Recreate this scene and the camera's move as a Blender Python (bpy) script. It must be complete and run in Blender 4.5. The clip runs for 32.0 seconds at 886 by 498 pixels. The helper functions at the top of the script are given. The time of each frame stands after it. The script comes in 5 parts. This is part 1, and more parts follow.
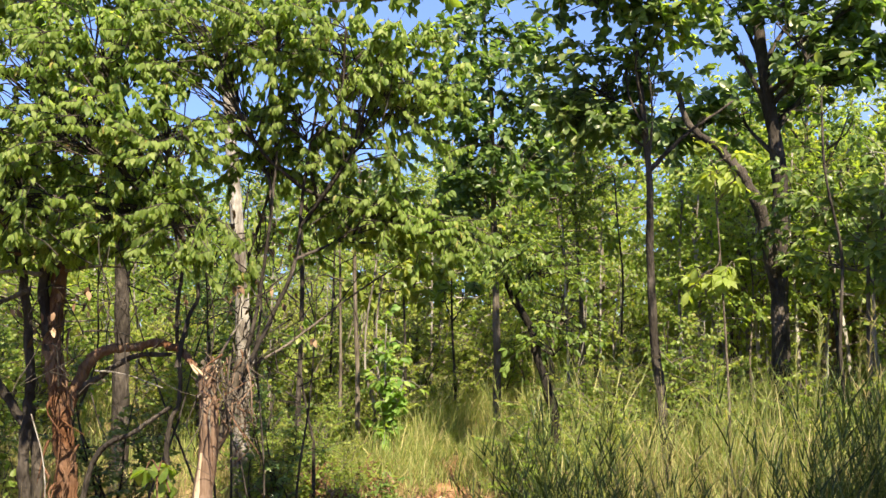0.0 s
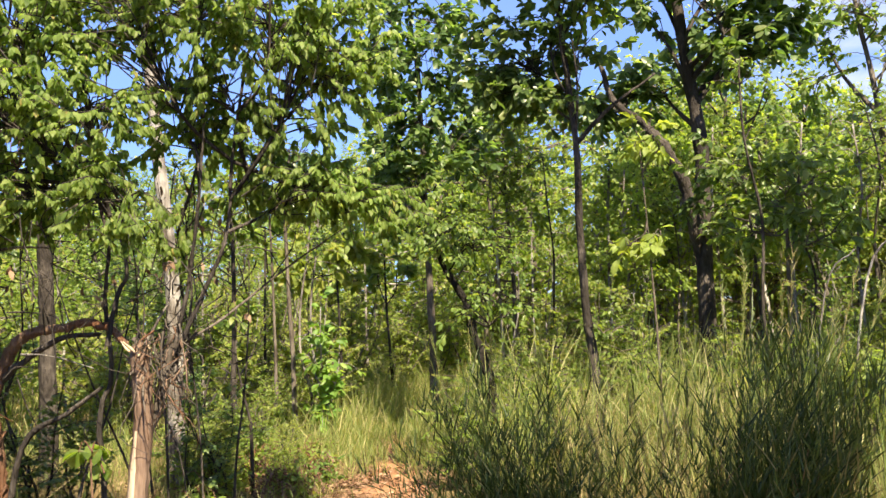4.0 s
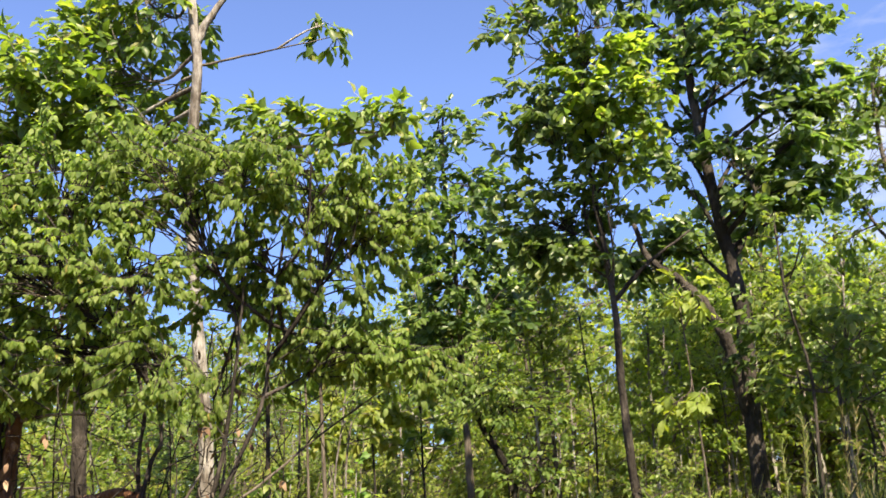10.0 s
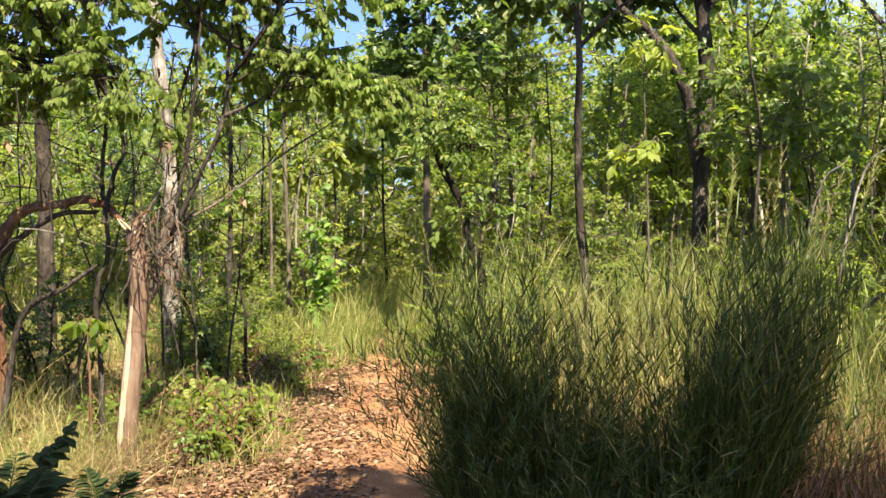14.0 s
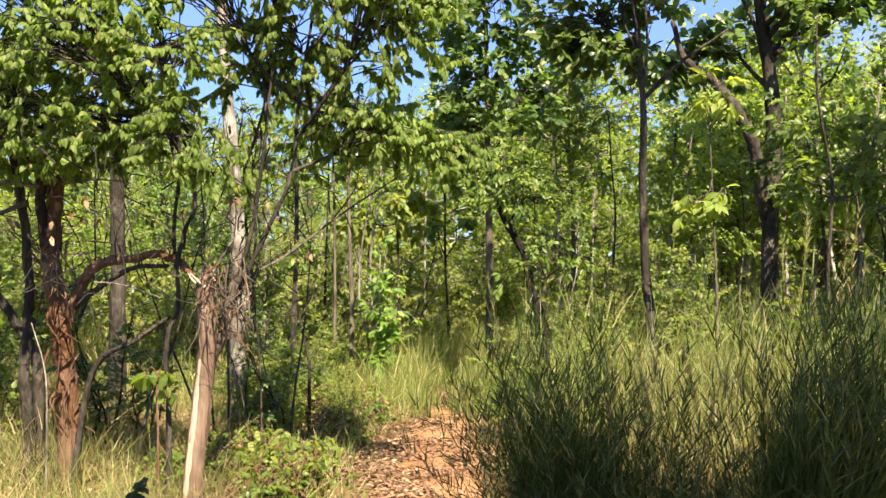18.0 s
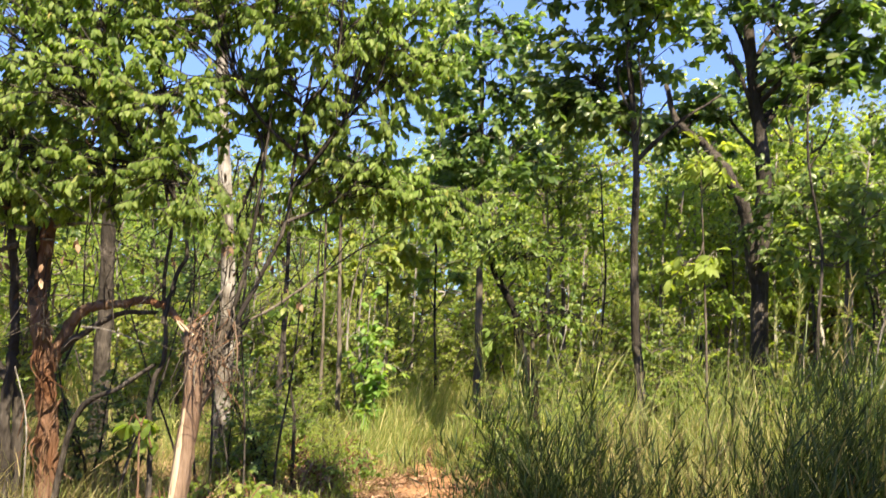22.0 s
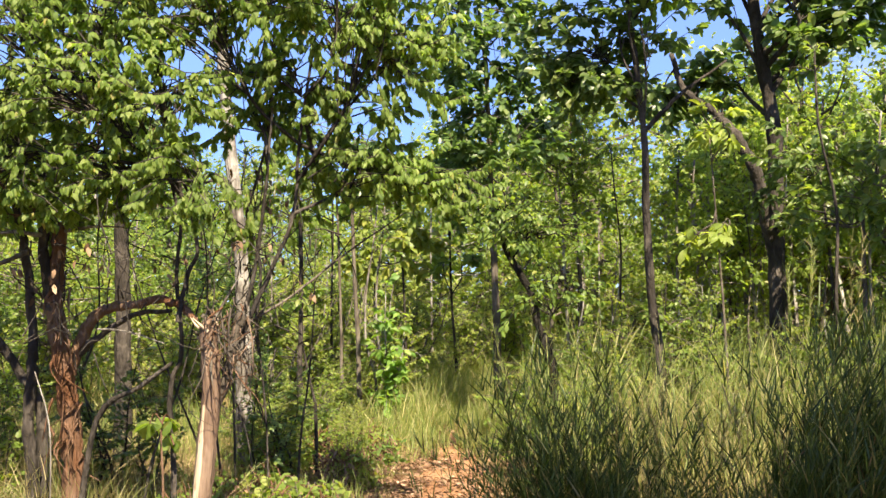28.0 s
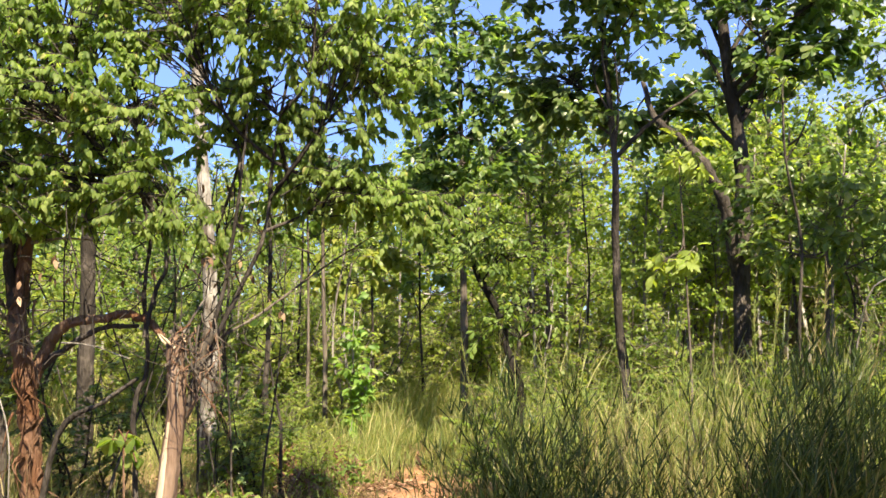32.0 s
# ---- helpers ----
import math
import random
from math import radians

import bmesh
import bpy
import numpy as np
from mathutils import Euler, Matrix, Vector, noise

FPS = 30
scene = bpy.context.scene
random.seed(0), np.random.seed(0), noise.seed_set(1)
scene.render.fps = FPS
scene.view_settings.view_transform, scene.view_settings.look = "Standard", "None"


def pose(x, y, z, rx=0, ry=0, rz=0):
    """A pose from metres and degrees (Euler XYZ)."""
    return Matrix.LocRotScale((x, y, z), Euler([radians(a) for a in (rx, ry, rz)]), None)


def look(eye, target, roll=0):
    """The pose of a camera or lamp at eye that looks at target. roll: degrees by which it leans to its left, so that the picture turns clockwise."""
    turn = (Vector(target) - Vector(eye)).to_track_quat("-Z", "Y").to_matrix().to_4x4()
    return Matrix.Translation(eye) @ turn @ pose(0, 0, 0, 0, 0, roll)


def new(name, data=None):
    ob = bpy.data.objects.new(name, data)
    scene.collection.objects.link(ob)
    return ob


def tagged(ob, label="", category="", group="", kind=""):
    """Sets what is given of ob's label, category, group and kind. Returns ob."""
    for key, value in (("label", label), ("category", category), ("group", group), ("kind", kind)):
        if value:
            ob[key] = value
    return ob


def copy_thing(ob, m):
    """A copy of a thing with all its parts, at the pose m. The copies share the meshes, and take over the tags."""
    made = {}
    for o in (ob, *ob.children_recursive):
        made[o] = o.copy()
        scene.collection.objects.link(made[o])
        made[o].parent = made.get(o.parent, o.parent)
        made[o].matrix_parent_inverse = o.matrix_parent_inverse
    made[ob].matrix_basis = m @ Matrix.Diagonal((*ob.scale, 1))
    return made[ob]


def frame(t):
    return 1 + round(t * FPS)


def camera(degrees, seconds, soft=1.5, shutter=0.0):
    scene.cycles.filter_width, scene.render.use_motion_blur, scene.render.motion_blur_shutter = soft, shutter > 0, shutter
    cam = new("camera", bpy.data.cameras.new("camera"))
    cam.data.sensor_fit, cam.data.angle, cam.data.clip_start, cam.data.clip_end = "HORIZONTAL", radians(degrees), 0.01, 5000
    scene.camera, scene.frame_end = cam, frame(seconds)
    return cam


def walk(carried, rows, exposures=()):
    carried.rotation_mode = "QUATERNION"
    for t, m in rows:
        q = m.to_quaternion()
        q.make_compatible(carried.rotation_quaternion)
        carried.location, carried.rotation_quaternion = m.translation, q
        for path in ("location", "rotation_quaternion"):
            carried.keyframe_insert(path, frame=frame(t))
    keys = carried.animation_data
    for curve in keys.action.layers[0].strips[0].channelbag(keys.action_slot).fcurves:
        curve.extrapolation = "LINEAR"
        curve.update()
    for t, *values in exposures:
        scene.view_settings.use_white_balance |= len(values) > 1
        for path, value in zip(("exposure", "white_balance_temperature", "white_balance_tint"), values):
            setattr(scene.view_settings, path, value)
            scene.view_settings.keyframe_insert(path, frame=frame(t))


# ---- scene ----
cam = camera(53.4, 32.0, 1.5, 0.15)
PATH = [
    (0, (0.062, 0.066, 1.866), (-0.039, 10.029, 2.718), -0.31),
    (0.5, (0.034, 0.042, 1.893), (-0.262, 9.971, 3.044), -0.10),
    (1, (0.031, 0.040, 1.890), (-0.638, 9.924, 3.253), -0.49),
    (1.5, (0.076, 0.040, 1.893), (-0.812, 9.904, 3.273), -1.60),
    (2, (0.089, 0.079, 1.891), (-0.668, 9.967, 3.174), -1.87),
    (2.5, (0.107, 0.120, 1.871), (-0.298, 10.065, 2.841), -2.05),
    (4.5, (0.033, 0.048, 1.674), (0.922, 9.981, 2.409), -2.19),
    (5, (0.046, 0.047, 1.683), (1.301, 9.917, 2.690), -1.74),
    (5.5, (0.061, 0.141, 1.746), (2.532, 9.757, 2.934), -2.62),
    (6, (0.041, 0.077, 1.725), (3.139, 9.483, 3.111), -2.87),
    (6.5, (0.051, 0.125, 1.740), (3.181, 9.420, 3.690), -2.10),
    (7, (0.045, 0.126, 1.737), (3.271, 9.284, 4.131), -2.10),
    (7.5, (0.040, 0.109, 1.726), (3.320, 9.205, 4.277), -2.21),
    (8, (0.037, 0.089, 1.717), (3.158, 9.213, 4.364), -2.15),
    (8.5, (0.048, 0.111, 1.726), (2.837, 9.308, 4.491), -2.52),
    (9, (0.041, 0.130, 1.722), (2.187, 9.400, 4.800), -2.90),
    (9.5, (0.028, 0.141, 1.714), (1.254, 9.560, 4.843), -2.46),
    (10, (0.011, 0.138, 1.703), (0.379, 9.800, 4.255), -3.18),
    (10.5, (-0.006, 0.086, 1.680), (-0.305, 9.889, 3.636), -3.27),
    (11, (-0.011, 0.069, 1.676), (-0.626, 9.945, 3.119), -2.11),
    (11.5, (-0.014, 0.063, 1.626), (-0.689, 10.021, 2.243), -1.34),
    (12, (0.018, 0.029, 1.609), (-0.112, 10.022, 1.936), -0.65),
    (12.5, (0.030, -0.002, 1.601), (0.115, 9.996, 1.804), 0.05),
    (13, (0.032, -0.002, 1.593), (0.168, 9.997, 1.640), -0.02),
    (13.5, (0.064, -0.014, 1.577), (0.456, 9.978, 1.462), -0.51),
    (14, (0.078, -0.006, 1.567), (0.739, 9.969, 1.296), -0.20),
    (14.5, (0.077, -0.013, 1.559), (0.862, 9.952, 1.257), -0.09),
    (16.5, (0.075, -0.004, 1.572), (0.903, 9.960, 1.395), 0.72),
    (17, (0.062, 0.005, 1.602), (0.743, 9.981, 1.625), -0.05),
    (17.5, (0.043, 0.015, 1.607), (0.353, 10.007, 1.882), -0.30),
    (18, (0.051, 0.011, 1.601), (0.028, 10.006, 1.893), -0.08),
    (18.5, (0.040, 0.016, 1.582), (-0.113, 10.012, 1.824), -0.06),
    (19, (0.019, -0.013, 1.599), (-0.254, 9.980, 1.847), 0.33),
    (19.5, (0.016, 0.001, 1.585), (-0.413, 9.990, 1.812), 0.60),
    (20, (0.009, -0.008, 1.577), (-0.559, 9.976, 1.691), 0.93),
    (20.5, (0.001, -0.034, 1.578), (-0.768, 9.936, 1.619), 1.32),
    (21, (0.006, 0.004, 1.576), (-0.797, 9.972, 1.569), 1.15),
    (21.5, (0.027, -0.000, 1.577), (-0.475, 9.987, 1.605), 0.76),
    (22, (0.027, 0.023, 1.624), (0.119, 9.984, 2.507), 1.71),
    (22.5, (0.037, 0.058, 1.672), (0.578, 9.851, 3.623), 0.14),
    (23, (0.029, 0.028, 1.660), (-0.021, 9.854, 3.514), -0.13),
    (23.5, (0.009, -0.012, 1.638), (-1.321, 9.830, 2.811), 0.99),
    (24, (-0.032, -0.088, 1.546), (-2.280, 9.645, 2.023), 0.83),
    (24.5, (-0.023, -0.109, 1.544), (-2.569, 9.551, 1.993), -0.53),
    (26.5, (0.025, -0.032, 1.723), (-1.102, 9.869, 2.570), -1.66),
    (27, (0.069, 0.020, 1.630), (-0.530, 9.961, 2.540), -2.60),
    (27.5, (0.075, 0.028, 1.617), (-0.161, 9.991, 2.438), -2.11),
    (28, (0.077, 0.036, 1.622), (-0.018, 10.011, 2.318), -1.45),
    (28.5, (0.075, 0.058, 1.618), (0.269, 10.041, 2.180), -0.89),
    (29, (0.070, 0.043, 1.610), (0.335, 10.030, 2.038), -0.26),
    (29.5, (0.069, 0.038, 1.613), (0.187, 10.033, 1.898), 0.01),
    (30, (0.085, 0.026, 1.620), (0.072, 10.022, 1.909), -1.30),
    (30.5, (0.073, 0.036, 1.615), (0.075, 10.029, 1.986), -1.14),
    (31, (0.075, 0.050, 1.619), (0.023, 10.042, 2.005), -0.76),
    (31.5, (0.066, 0.032, 1.629), (-0.034, 10.021, 2.095), -0.19),
    (32, (0.060, 0.017, 1.644), (0.320, 9.973, 2.543), -0.15),
]
walk(cam, [(t, look(eye, target, roll)) for t, eye, target, roll in PATH],
     [(t, stops, 7350, 11) for t, stops in ((0, 1.93), (5.5, 1.96), (7, 1.8), (9.5, 1.76), (11, 1.92), (14, 2.02), (22, 2.02), (23, 1.94), (24.5, 2.0), (32, 2.02))])

# ---- sky and sun ----
SUN_AZ, SUN_EL = 160.0, 51.0      # degrees to the right of +y, and above the horizon
world = bpy.data.worlds.new("sky")
scene.world = world
world.use_nodes = True
wn, wl = world.node_tree.nodes, world.node_tree.links
sky = wn.new("ShaderNodeTexSky")
sky.sky_type, sky.sun_disc = "NISHITA", False
sky.sun_elevation, sky.sun_rotation = radians(SUN_EL), radians(SUN_AZ)
sky.air_density, sky.dust_density, sky.ozone_density = 1.0, 0.3, 3.5
wco = wn.new("ShaderNodeTexCoord")
wmap = wn.new("ShaderNodeMapping")
wmap.inputs["Scale"].default_value = (2.2, 2.2, 6.5)
wnoise = wn.new("ShaderNodeTexNoise")
wnoise.inputs["Scale"].default_value, wnoise.inputs["Detail"].default_value, wnoise.inputs["Roughness"].default_value = 2.0, 8, 0.58
wramp = wn.new("ShaderNodeValToRGB")
wramp.color_ramp.elements[0].position, wramp.color_ramp.elements[1].position = 0.36, 0.68
wmix = wn.new("ShaderNodeMixRGB")
wmix.inputs["Color2"].default_value = (3.0, 3.15, 3.4, 1)
wl.new(wco.outputs["Generated"], wmap.inputs["Vector"])
wl.new(wmap.outputs["Vector"], wnoise.inputs["Vector"])
wl.new(wnoise.outputs["Fac"], wramp.inputs["Fac"])
# the bank of cloud that stands to the right of the leaning tree
wdot = wn.new("ShaderNodeVectorMath")
wdot.operation = "DOT_PRODUCT"
wdot.inputs[1].default_value = (0.608, 0.724, 0.326)
wbank = wn.new("ShaderNodeMapRange")
wbank.inputs["From Min"].default_value, wbank.inputs["From Max"].default_value = 0.952, 0.985
wcloud = wn.new("ShaderNodeMath")
wcloud.operation = "MULTIPLY"
wl.new(wco.outputs["Generated"], wdot.inputs[0])
wl.new(wdot.outputs["Value"], wbank.inputs["Value"])
wl.new(wramp.outputs["Color"], wcloud.inputs[0])
# and scattered cloud high overhead, out of view, added as fill light
wsep = wn.new("ShaderNodeSeparateXYZ")
whigh = wn.new("ShaderNodeMapRange")
whigh.inputs["From Min"].default_value, whigh.inputs["From Max"].default_value = 0.55, 0.72
wmost = wn.new("ShaderNodeMath")
wmost.operation = "MAXIMUM"
wl.new(wco.outputs["Generated"], wsep.inputs["Vector"])
wl.new(wsep.outputs["Z"], whigh.inputs["Value"])
wl.new(wbank.outputs["Result"], wmost.inputs[0])
wl.new(whigh.outputs["Result"], wmost.inputs[1])
wl.new(wmost.outputs[0], wcloud.inputs[1])
wl.new(wcloud.outputs[0], wmix.inputs["Fac"])
wtint = wn.new("ShaderNodeMixRGB")
wtint.blend_type = "MULTIPLY"
wtint.inputs["Fac"].default_value = 1.0
wlow = wn.new("ShaderNodeValToRGB")
wlow.color_ramp.elements[0].position, wlow.color_ramp.elements[0].color = 0.08, (0.25, 0.34, 0.62, 1)
wlow.color_ramp.elements[1].position, wlow.color_ramp.elements[1].color = 0.42, (0.58, 0.61, 0.82, 1)
wl.new(wsep.outputs["Z"], wlow.inputs["Fac"])
wl.new(wlow.outputs["Color"], wtint.inputs["Color2"])
wl.new(sky.outputs["Color"], wtint.inputs["Color1"])
wl.new(wtint.outputs["Color"], wmix.inputs["Color1"])
wl.new(wmix.outputs["Color"], wn["Background"].inputs["Color"])
wn["Background"].inputs["Strength"].default_value = 0.11
sun = new("sun", bpy.data.lights.new("sun", "SUN"))
sun.data.energy, sun.data.angle, sun.data.color = 5.0, radians(0.6), (1.0, 0.9, 0.7)
_a, _e = radians(SUN_AZ), radians(SUN_EL)
SUN_DIR = Vector((math.sin(_a) * math.cos(_e), math.cos(_a) * math.cos(_e), math.sin(_e)))
sun.matrix_world = look(SUN_DIR * 60, (0, 0, 0))

# ---- plan helpers: azimuth in degrees to the right of +y, distance and height in metres ----
EYE = 1.6
rng = np.random.default_rng(7)


def P(az, d, z=0.0):
    return np.array([d * math.sin(radians(az)), d * math.cos(radians(az)), z])


def Q(az, el, d):
    """A place by azimuth, elevation from the eye and distance over the ground."""
    return P(az, d, EYE + d * math.tan(radians(el)))


def hump(x, y):
    """The height of the ground."""
    x, y = np.asarray(x, float), np.asarray(y, float)
    near = 0.05 * np.sin(0.7 * x + 1.3) * np.sin(0.55 * y) + 0.03 * np.sin(2.1 * x + 0.4 * y)
    far = np.clip((np.hypot(x, y) - 25) / 60, 0, 3)
    return near * np.clip(np.abs(x - path_x(y)) / 1.5, 0.15, 1) + far * 0.5


def path_x(y):
    y = np.asarray(y, float)
    return -0.02 + 0.055 * np.sin(0.9 * y) + 0.035 * np.clip(y - 9.5, 0, 60) ** 1.7


# ---- materials ----
def mat_base(name):
    m = bpy.data.materials.new(name)
    m.use_nodes = True
    n, l = m.node_tree.nodes, m.node_tree.links
    return m, n, l, n["Principled BSDF"]


def ramp(n, stops):
    r = n.new("ShaderNodeValToRGB")
    e = r.color_ramp.elements
    while len(e) < len(stops):
        e.new(0.5)
    for k, (p, c) in zip(e, stops):
        k.position, k.color = p, (*c, 1)
    return r


def leaf_mat(name, stops, trans=0.4, rough=0.48, glow=1.8, gloss=0.28, passed=(1.32, 1.28, 0.5)):
    """Leaves: a colour of its own for each leaf, blotches, and light that comes through the blade."""
    m, n, l, b = mat_base(name)
    geo = n.new("ShaderNodeNewGeometry")
    r = ramp(n, stops)
    l.new(geo.outputs["Random Per Island"], r.inputs["Fac"])
    tc = n.new("ShaderNodeTexCoord")
    big = n.new("ShaderNodeTexNoise")
    big.inputs["Scale"].default_value, big.inputs["Detail"].default_value = 1.1, 2
    l.new(tc.outputs["Object"], big.inputs["Vector"])
    fine = n.new("ShaderNodeTexNoise")
    fine.inputs["Scale"].default_value, fine.inputs["Detail"].default_value = 40, 3
    l.new(tc.outputs["Object"], fine.inputs["Vector"])
    add = n.new("ShaderNodeMath")
    add.operation = "ADD"
    l.new(big.outputs["Fac"], add.inputs[0])
    l.new(fine.outputs["Fac"], add.inputs[1])
    hsv = n.new("ShaderNodeHueSaturation")
    hsv.inputs["Saturation"].default_value = 0.89
    mr = n.new("ShaderNodeMapRange")
    mr.inputs["From Min"].default_value, mr.inputs["From Max"].default_value = 0.6, 1.4
    mr.inputs["To Min"].default_value, mr.inputs["To Max"].default_value = 0.7, 1.3
    l.new(add.outputs[0], mr.inputs["Value"])
    l.new(mr.outputs["Result"], hsv.inputs["Value"])
    l.new(r.outputs["Color"], hsv.inputs["Color"])
    info = n.new("ShaderNodeObjectInfo")
    hue = n.new("ShaderNodeMapRange")
    hue.inputs["To Min"].default_value, hue.inputs["To Max"].default_value = 0.494, 0.51
    l.new(info.outputs["Random"], hue.inputs["Value"])
    l.new(hue.outputs["Result"], hsv.inputs["Hue"])
    l.new(hsv.outputs["Color"], b.inputs["Base Color"])
    b.inputs["Roughness"].default_value = rough
    b.inputs["Specular IOR Level"].default_value = gloss
    t = n.new("ShaderNodeBsdfTranslucent")
    tint = n.new("ShaderNodeMixRGB")
    tint.blend_type = "MULTIPLY"
    tint.inputs["Fac"].default_value = 1.0
    tint.inputs["Color2"].default_value = (passed[0] * glow, passed[1] * glow, passed[2] * glow, 1)
    l.new(hsv.outputs["Color"], tint.inputs["Color1"])
    l.new(tint.outputs["Color"], t.inputs["Color"])
    mix = n.new("ShaderNodeMixShader")
    mix.inputs["Fac"].default_value = trans
    l.new(b.outputs["BSDF"], mix.inputs[1])
    l.new(t.outputs["BSDF"], mix.inputs[2])
    l.new(mix.outputs["Shader"], n["Material Output"].inputs["Surface"])
    return m


def bark_mat(name, stops, scale=9.0, bump=0.6, stretch=0.22):
    """Bark: long fissures up the stem, patches of lichen colour and a rough relief."""
    m, n, l, b = mat_base(name)
    tc = n.new("ShaderNodeTexCoord")
    mp = n.new("ShaderNodeMapping")
    mp.inputs["Scale"].default_value = (1, 1, stretch)
    l.new(tc.outputs["Object"], mp.inputs["Vector"])
    a = n.new("ShaderNodeTexNoise")
    a.inputs["Scale"].default_value, a.inputs["Detail"].default_value, a.inputs["Roughness"].default_value = scale * 3, 8, 0.7
    l.new(mp.outputs["Vector"], a.inputs["Vector"])
    v = n.new("ShaderNodeTexVoronoi")
    v.feature = "DISTANCE_TO_EDGE"
    v.inputs["Scale"].default_value = scale * 3.2
    l.new(mp.outputs["Vector"], v.inputs["Vector"])
    p = n.new("ShaderNodeTexNoise")
    p.inputs["Scale"].default_value, p.inputs["Detail"].default_value = 2.6, 4
    l.new(tc.outputs["Object"], p.inputs["Vector"])
    s = n.new("ShaderNodeMath")
    s.operation = "MULTIPLY_ADD"
    s.inputs[1].default_value = 0.55
    l.new(p.outputs["Fac"], s.inputs[0])
    h = n.new("ShaderNodeMath")
    h.operation = "MULTIPLY"
    h.inputs[1].default_value = 0.5
    l.new(a.outputs["Fac"], h.inputs[0])
    l.new(h.outputs[0], s.inputs[2])
    r = ramp(n, stops)
    l.new(s.outputs[0], r.inputs["Fac"])
    l.new(r.outputs["Color"], b.inputs["Base Color"])
    b.inputs["Roughness"].default_value = 0.85
    b.inputs["Specular IOR Level"].default_value = 0.12
    hm = n.new("ShaderNodeMath")
    hm.operation = "ADD"
    l.new(a.outputs["Fac"], hm.inputs[0])
    l.new(v.outputs["Distance"], hm.inputs[1])
    bp = n.new("ShaderNodeBump")
    bp.inputs["Strength"].default_value, bp.inputs["Distance"].default_value = bump, 0.04
    l.new(hm.outputs[0], bp.inputs["Height"])
    l.new(bp.outputs["Normal"], b.inputs["Normal"])
    return m


def soil_mat(name, stops, scale=2.0):
    m, n, l, b = mat_base(name)
    tc = n.new("ShaderNodeTexCoord")
    a = n.new("ShaderNodeTexNoise")
    a.inputs["Scale"].default_value, a.inputs["Detail"].default_value, a.inputs["Roughness"].default_value = scale, 10, 0.68
    c = n.new("ShaderNodeTexNoise")
    c.inputs["Scale"].default_value, c.inputs["Detail"].default_value = 55, 5
    l.new(tc.outputs["Object"], a.inputs["Vector"])
    l.new(tc.outputs["Object"], c.inputs["Vector"])
    s = n.new("ShaderNodeMixRGB")
    s.inputs["Fac"].default_value = 0.35
    l.new(a.outputs["Fac"], s.inputs["Color1"])
    l.new(c.outputs["Fac"], s.inputs["Color2"])
    r = ramp(n, stops)
    l.new(s.outputs["Color"], r.inputs["Fac"])
    l.new(r.outputs["Color"], b.inputs["Base Color"])
    b.inputs["Roughness"].default_value = 0.95
    b.inputs["Specular IOR Level"].default_value = 0.15
    bp = n.new("ShaderNodeBump")
    bp.inputs["Strength"].default_value, bp.inputs["Distance"].default_value = 0.7, 0.03
    l.new(s.outputs["Color"], bp.inputs["Height"])
    l.new(bp.outputs["Normal"], b.inputs["Normal"])
    return m


DARK_LEAF = leaf_mat("dark leaf", [(0.0, (0.041, 0.084, 0.021)), (0.45, (0.076, 0.134, 0.032)), (0.85, (0.113, 0.174, 0.044)), (1.0, (0.17, 0.205, 0.06))], 0.46, 0.36, 1.8, 0.45, (1.2, 1.26, 0.56))
MID_LEAF = leaf_mat("mid leaf", [(0.0, (0.052, 0.102, 0.016)), (0.5, (0.1, 0.168, 0.024)), (0.9, (0.15, 0.215, 0.038)), (1.0, (0.21, 0.22, 0.045))], 0.48, 0.42, 1.8, 0.35)
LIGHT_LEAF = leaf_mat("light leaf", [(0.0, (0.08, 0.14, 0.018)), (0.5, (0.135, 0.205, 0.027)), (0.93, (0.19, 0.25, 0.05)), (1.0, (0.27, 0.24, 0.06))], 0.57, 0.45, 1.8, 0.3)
HANGING_LEAF = leaf_mat("hanging leaf", [(0.0, (0.066, 0.122, 0.02)), (0.4, (0.13, 0.195, 0.034)), (0.88, (0.185, 0.25, 0.054)), (0.98, (0.24, 0.3, 0.088)), (1.0, (0.34, 0.27, 0.08))], 0.6, 0.5, 1.75, 0.2, (1.22, 1.28, 0.54))
YELLOW_LEAF = leaf_mat("yellow leaf", [(0.0, (0.12, 0.175, 0.024)), (0.6, (0.17, 0.225, 0.034)), (1.0, (0.24, 0.25, 0.045))], 0.48)
BRIGHT_LEAF = leaf_mat("bright leaf", [(0.0, (0.07, 0.17, 0.024)), (0.6, (0.12, 0.24, 0.035)), (1.0, (0.19, 0.29, 0.05))], 0.5)
DRY_LEAF = leaf_mat("dry leaf", [(0.0, (0.07, 0.035, 0.018)), (0.4, (0.16, 0.085, 0.045)), (0.85, (0.23, 0.13, 0.075)), (1.0, (0.36, 0.25, 0.16))], 0.12, 0.7, 1.0)
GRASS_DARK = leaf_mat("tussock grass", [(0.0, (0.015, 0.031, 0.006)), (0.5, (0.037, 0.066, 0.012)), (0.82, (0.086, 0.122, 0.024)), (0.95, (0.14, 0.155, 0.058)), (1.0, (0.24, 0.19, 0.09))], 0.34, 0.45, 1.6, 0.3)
GRASS_GREEN = leaf_mat("grass green", [(0.0, (0.04, 0.075, 0.015)), (0.6, (0.075, 0.125, 0.02)), (0.9, (0.12, 0.17, 0.03)), (1.0, (0.28, 0.23, 0.1))], 0.38, 0.42, 1.7, 0.25)
GRASS_LIGHT = leaf_mat("grass light", [(0.0, (0.095, 0.145, 0.03)), (0.5, (0.165, 0.205, 0.052)), (0.82, (0.27, 0.27, 0.1)), (1.0, (0.42, 0.36, 0.19))], 0.42, 0.5, 1.7, 0.25)
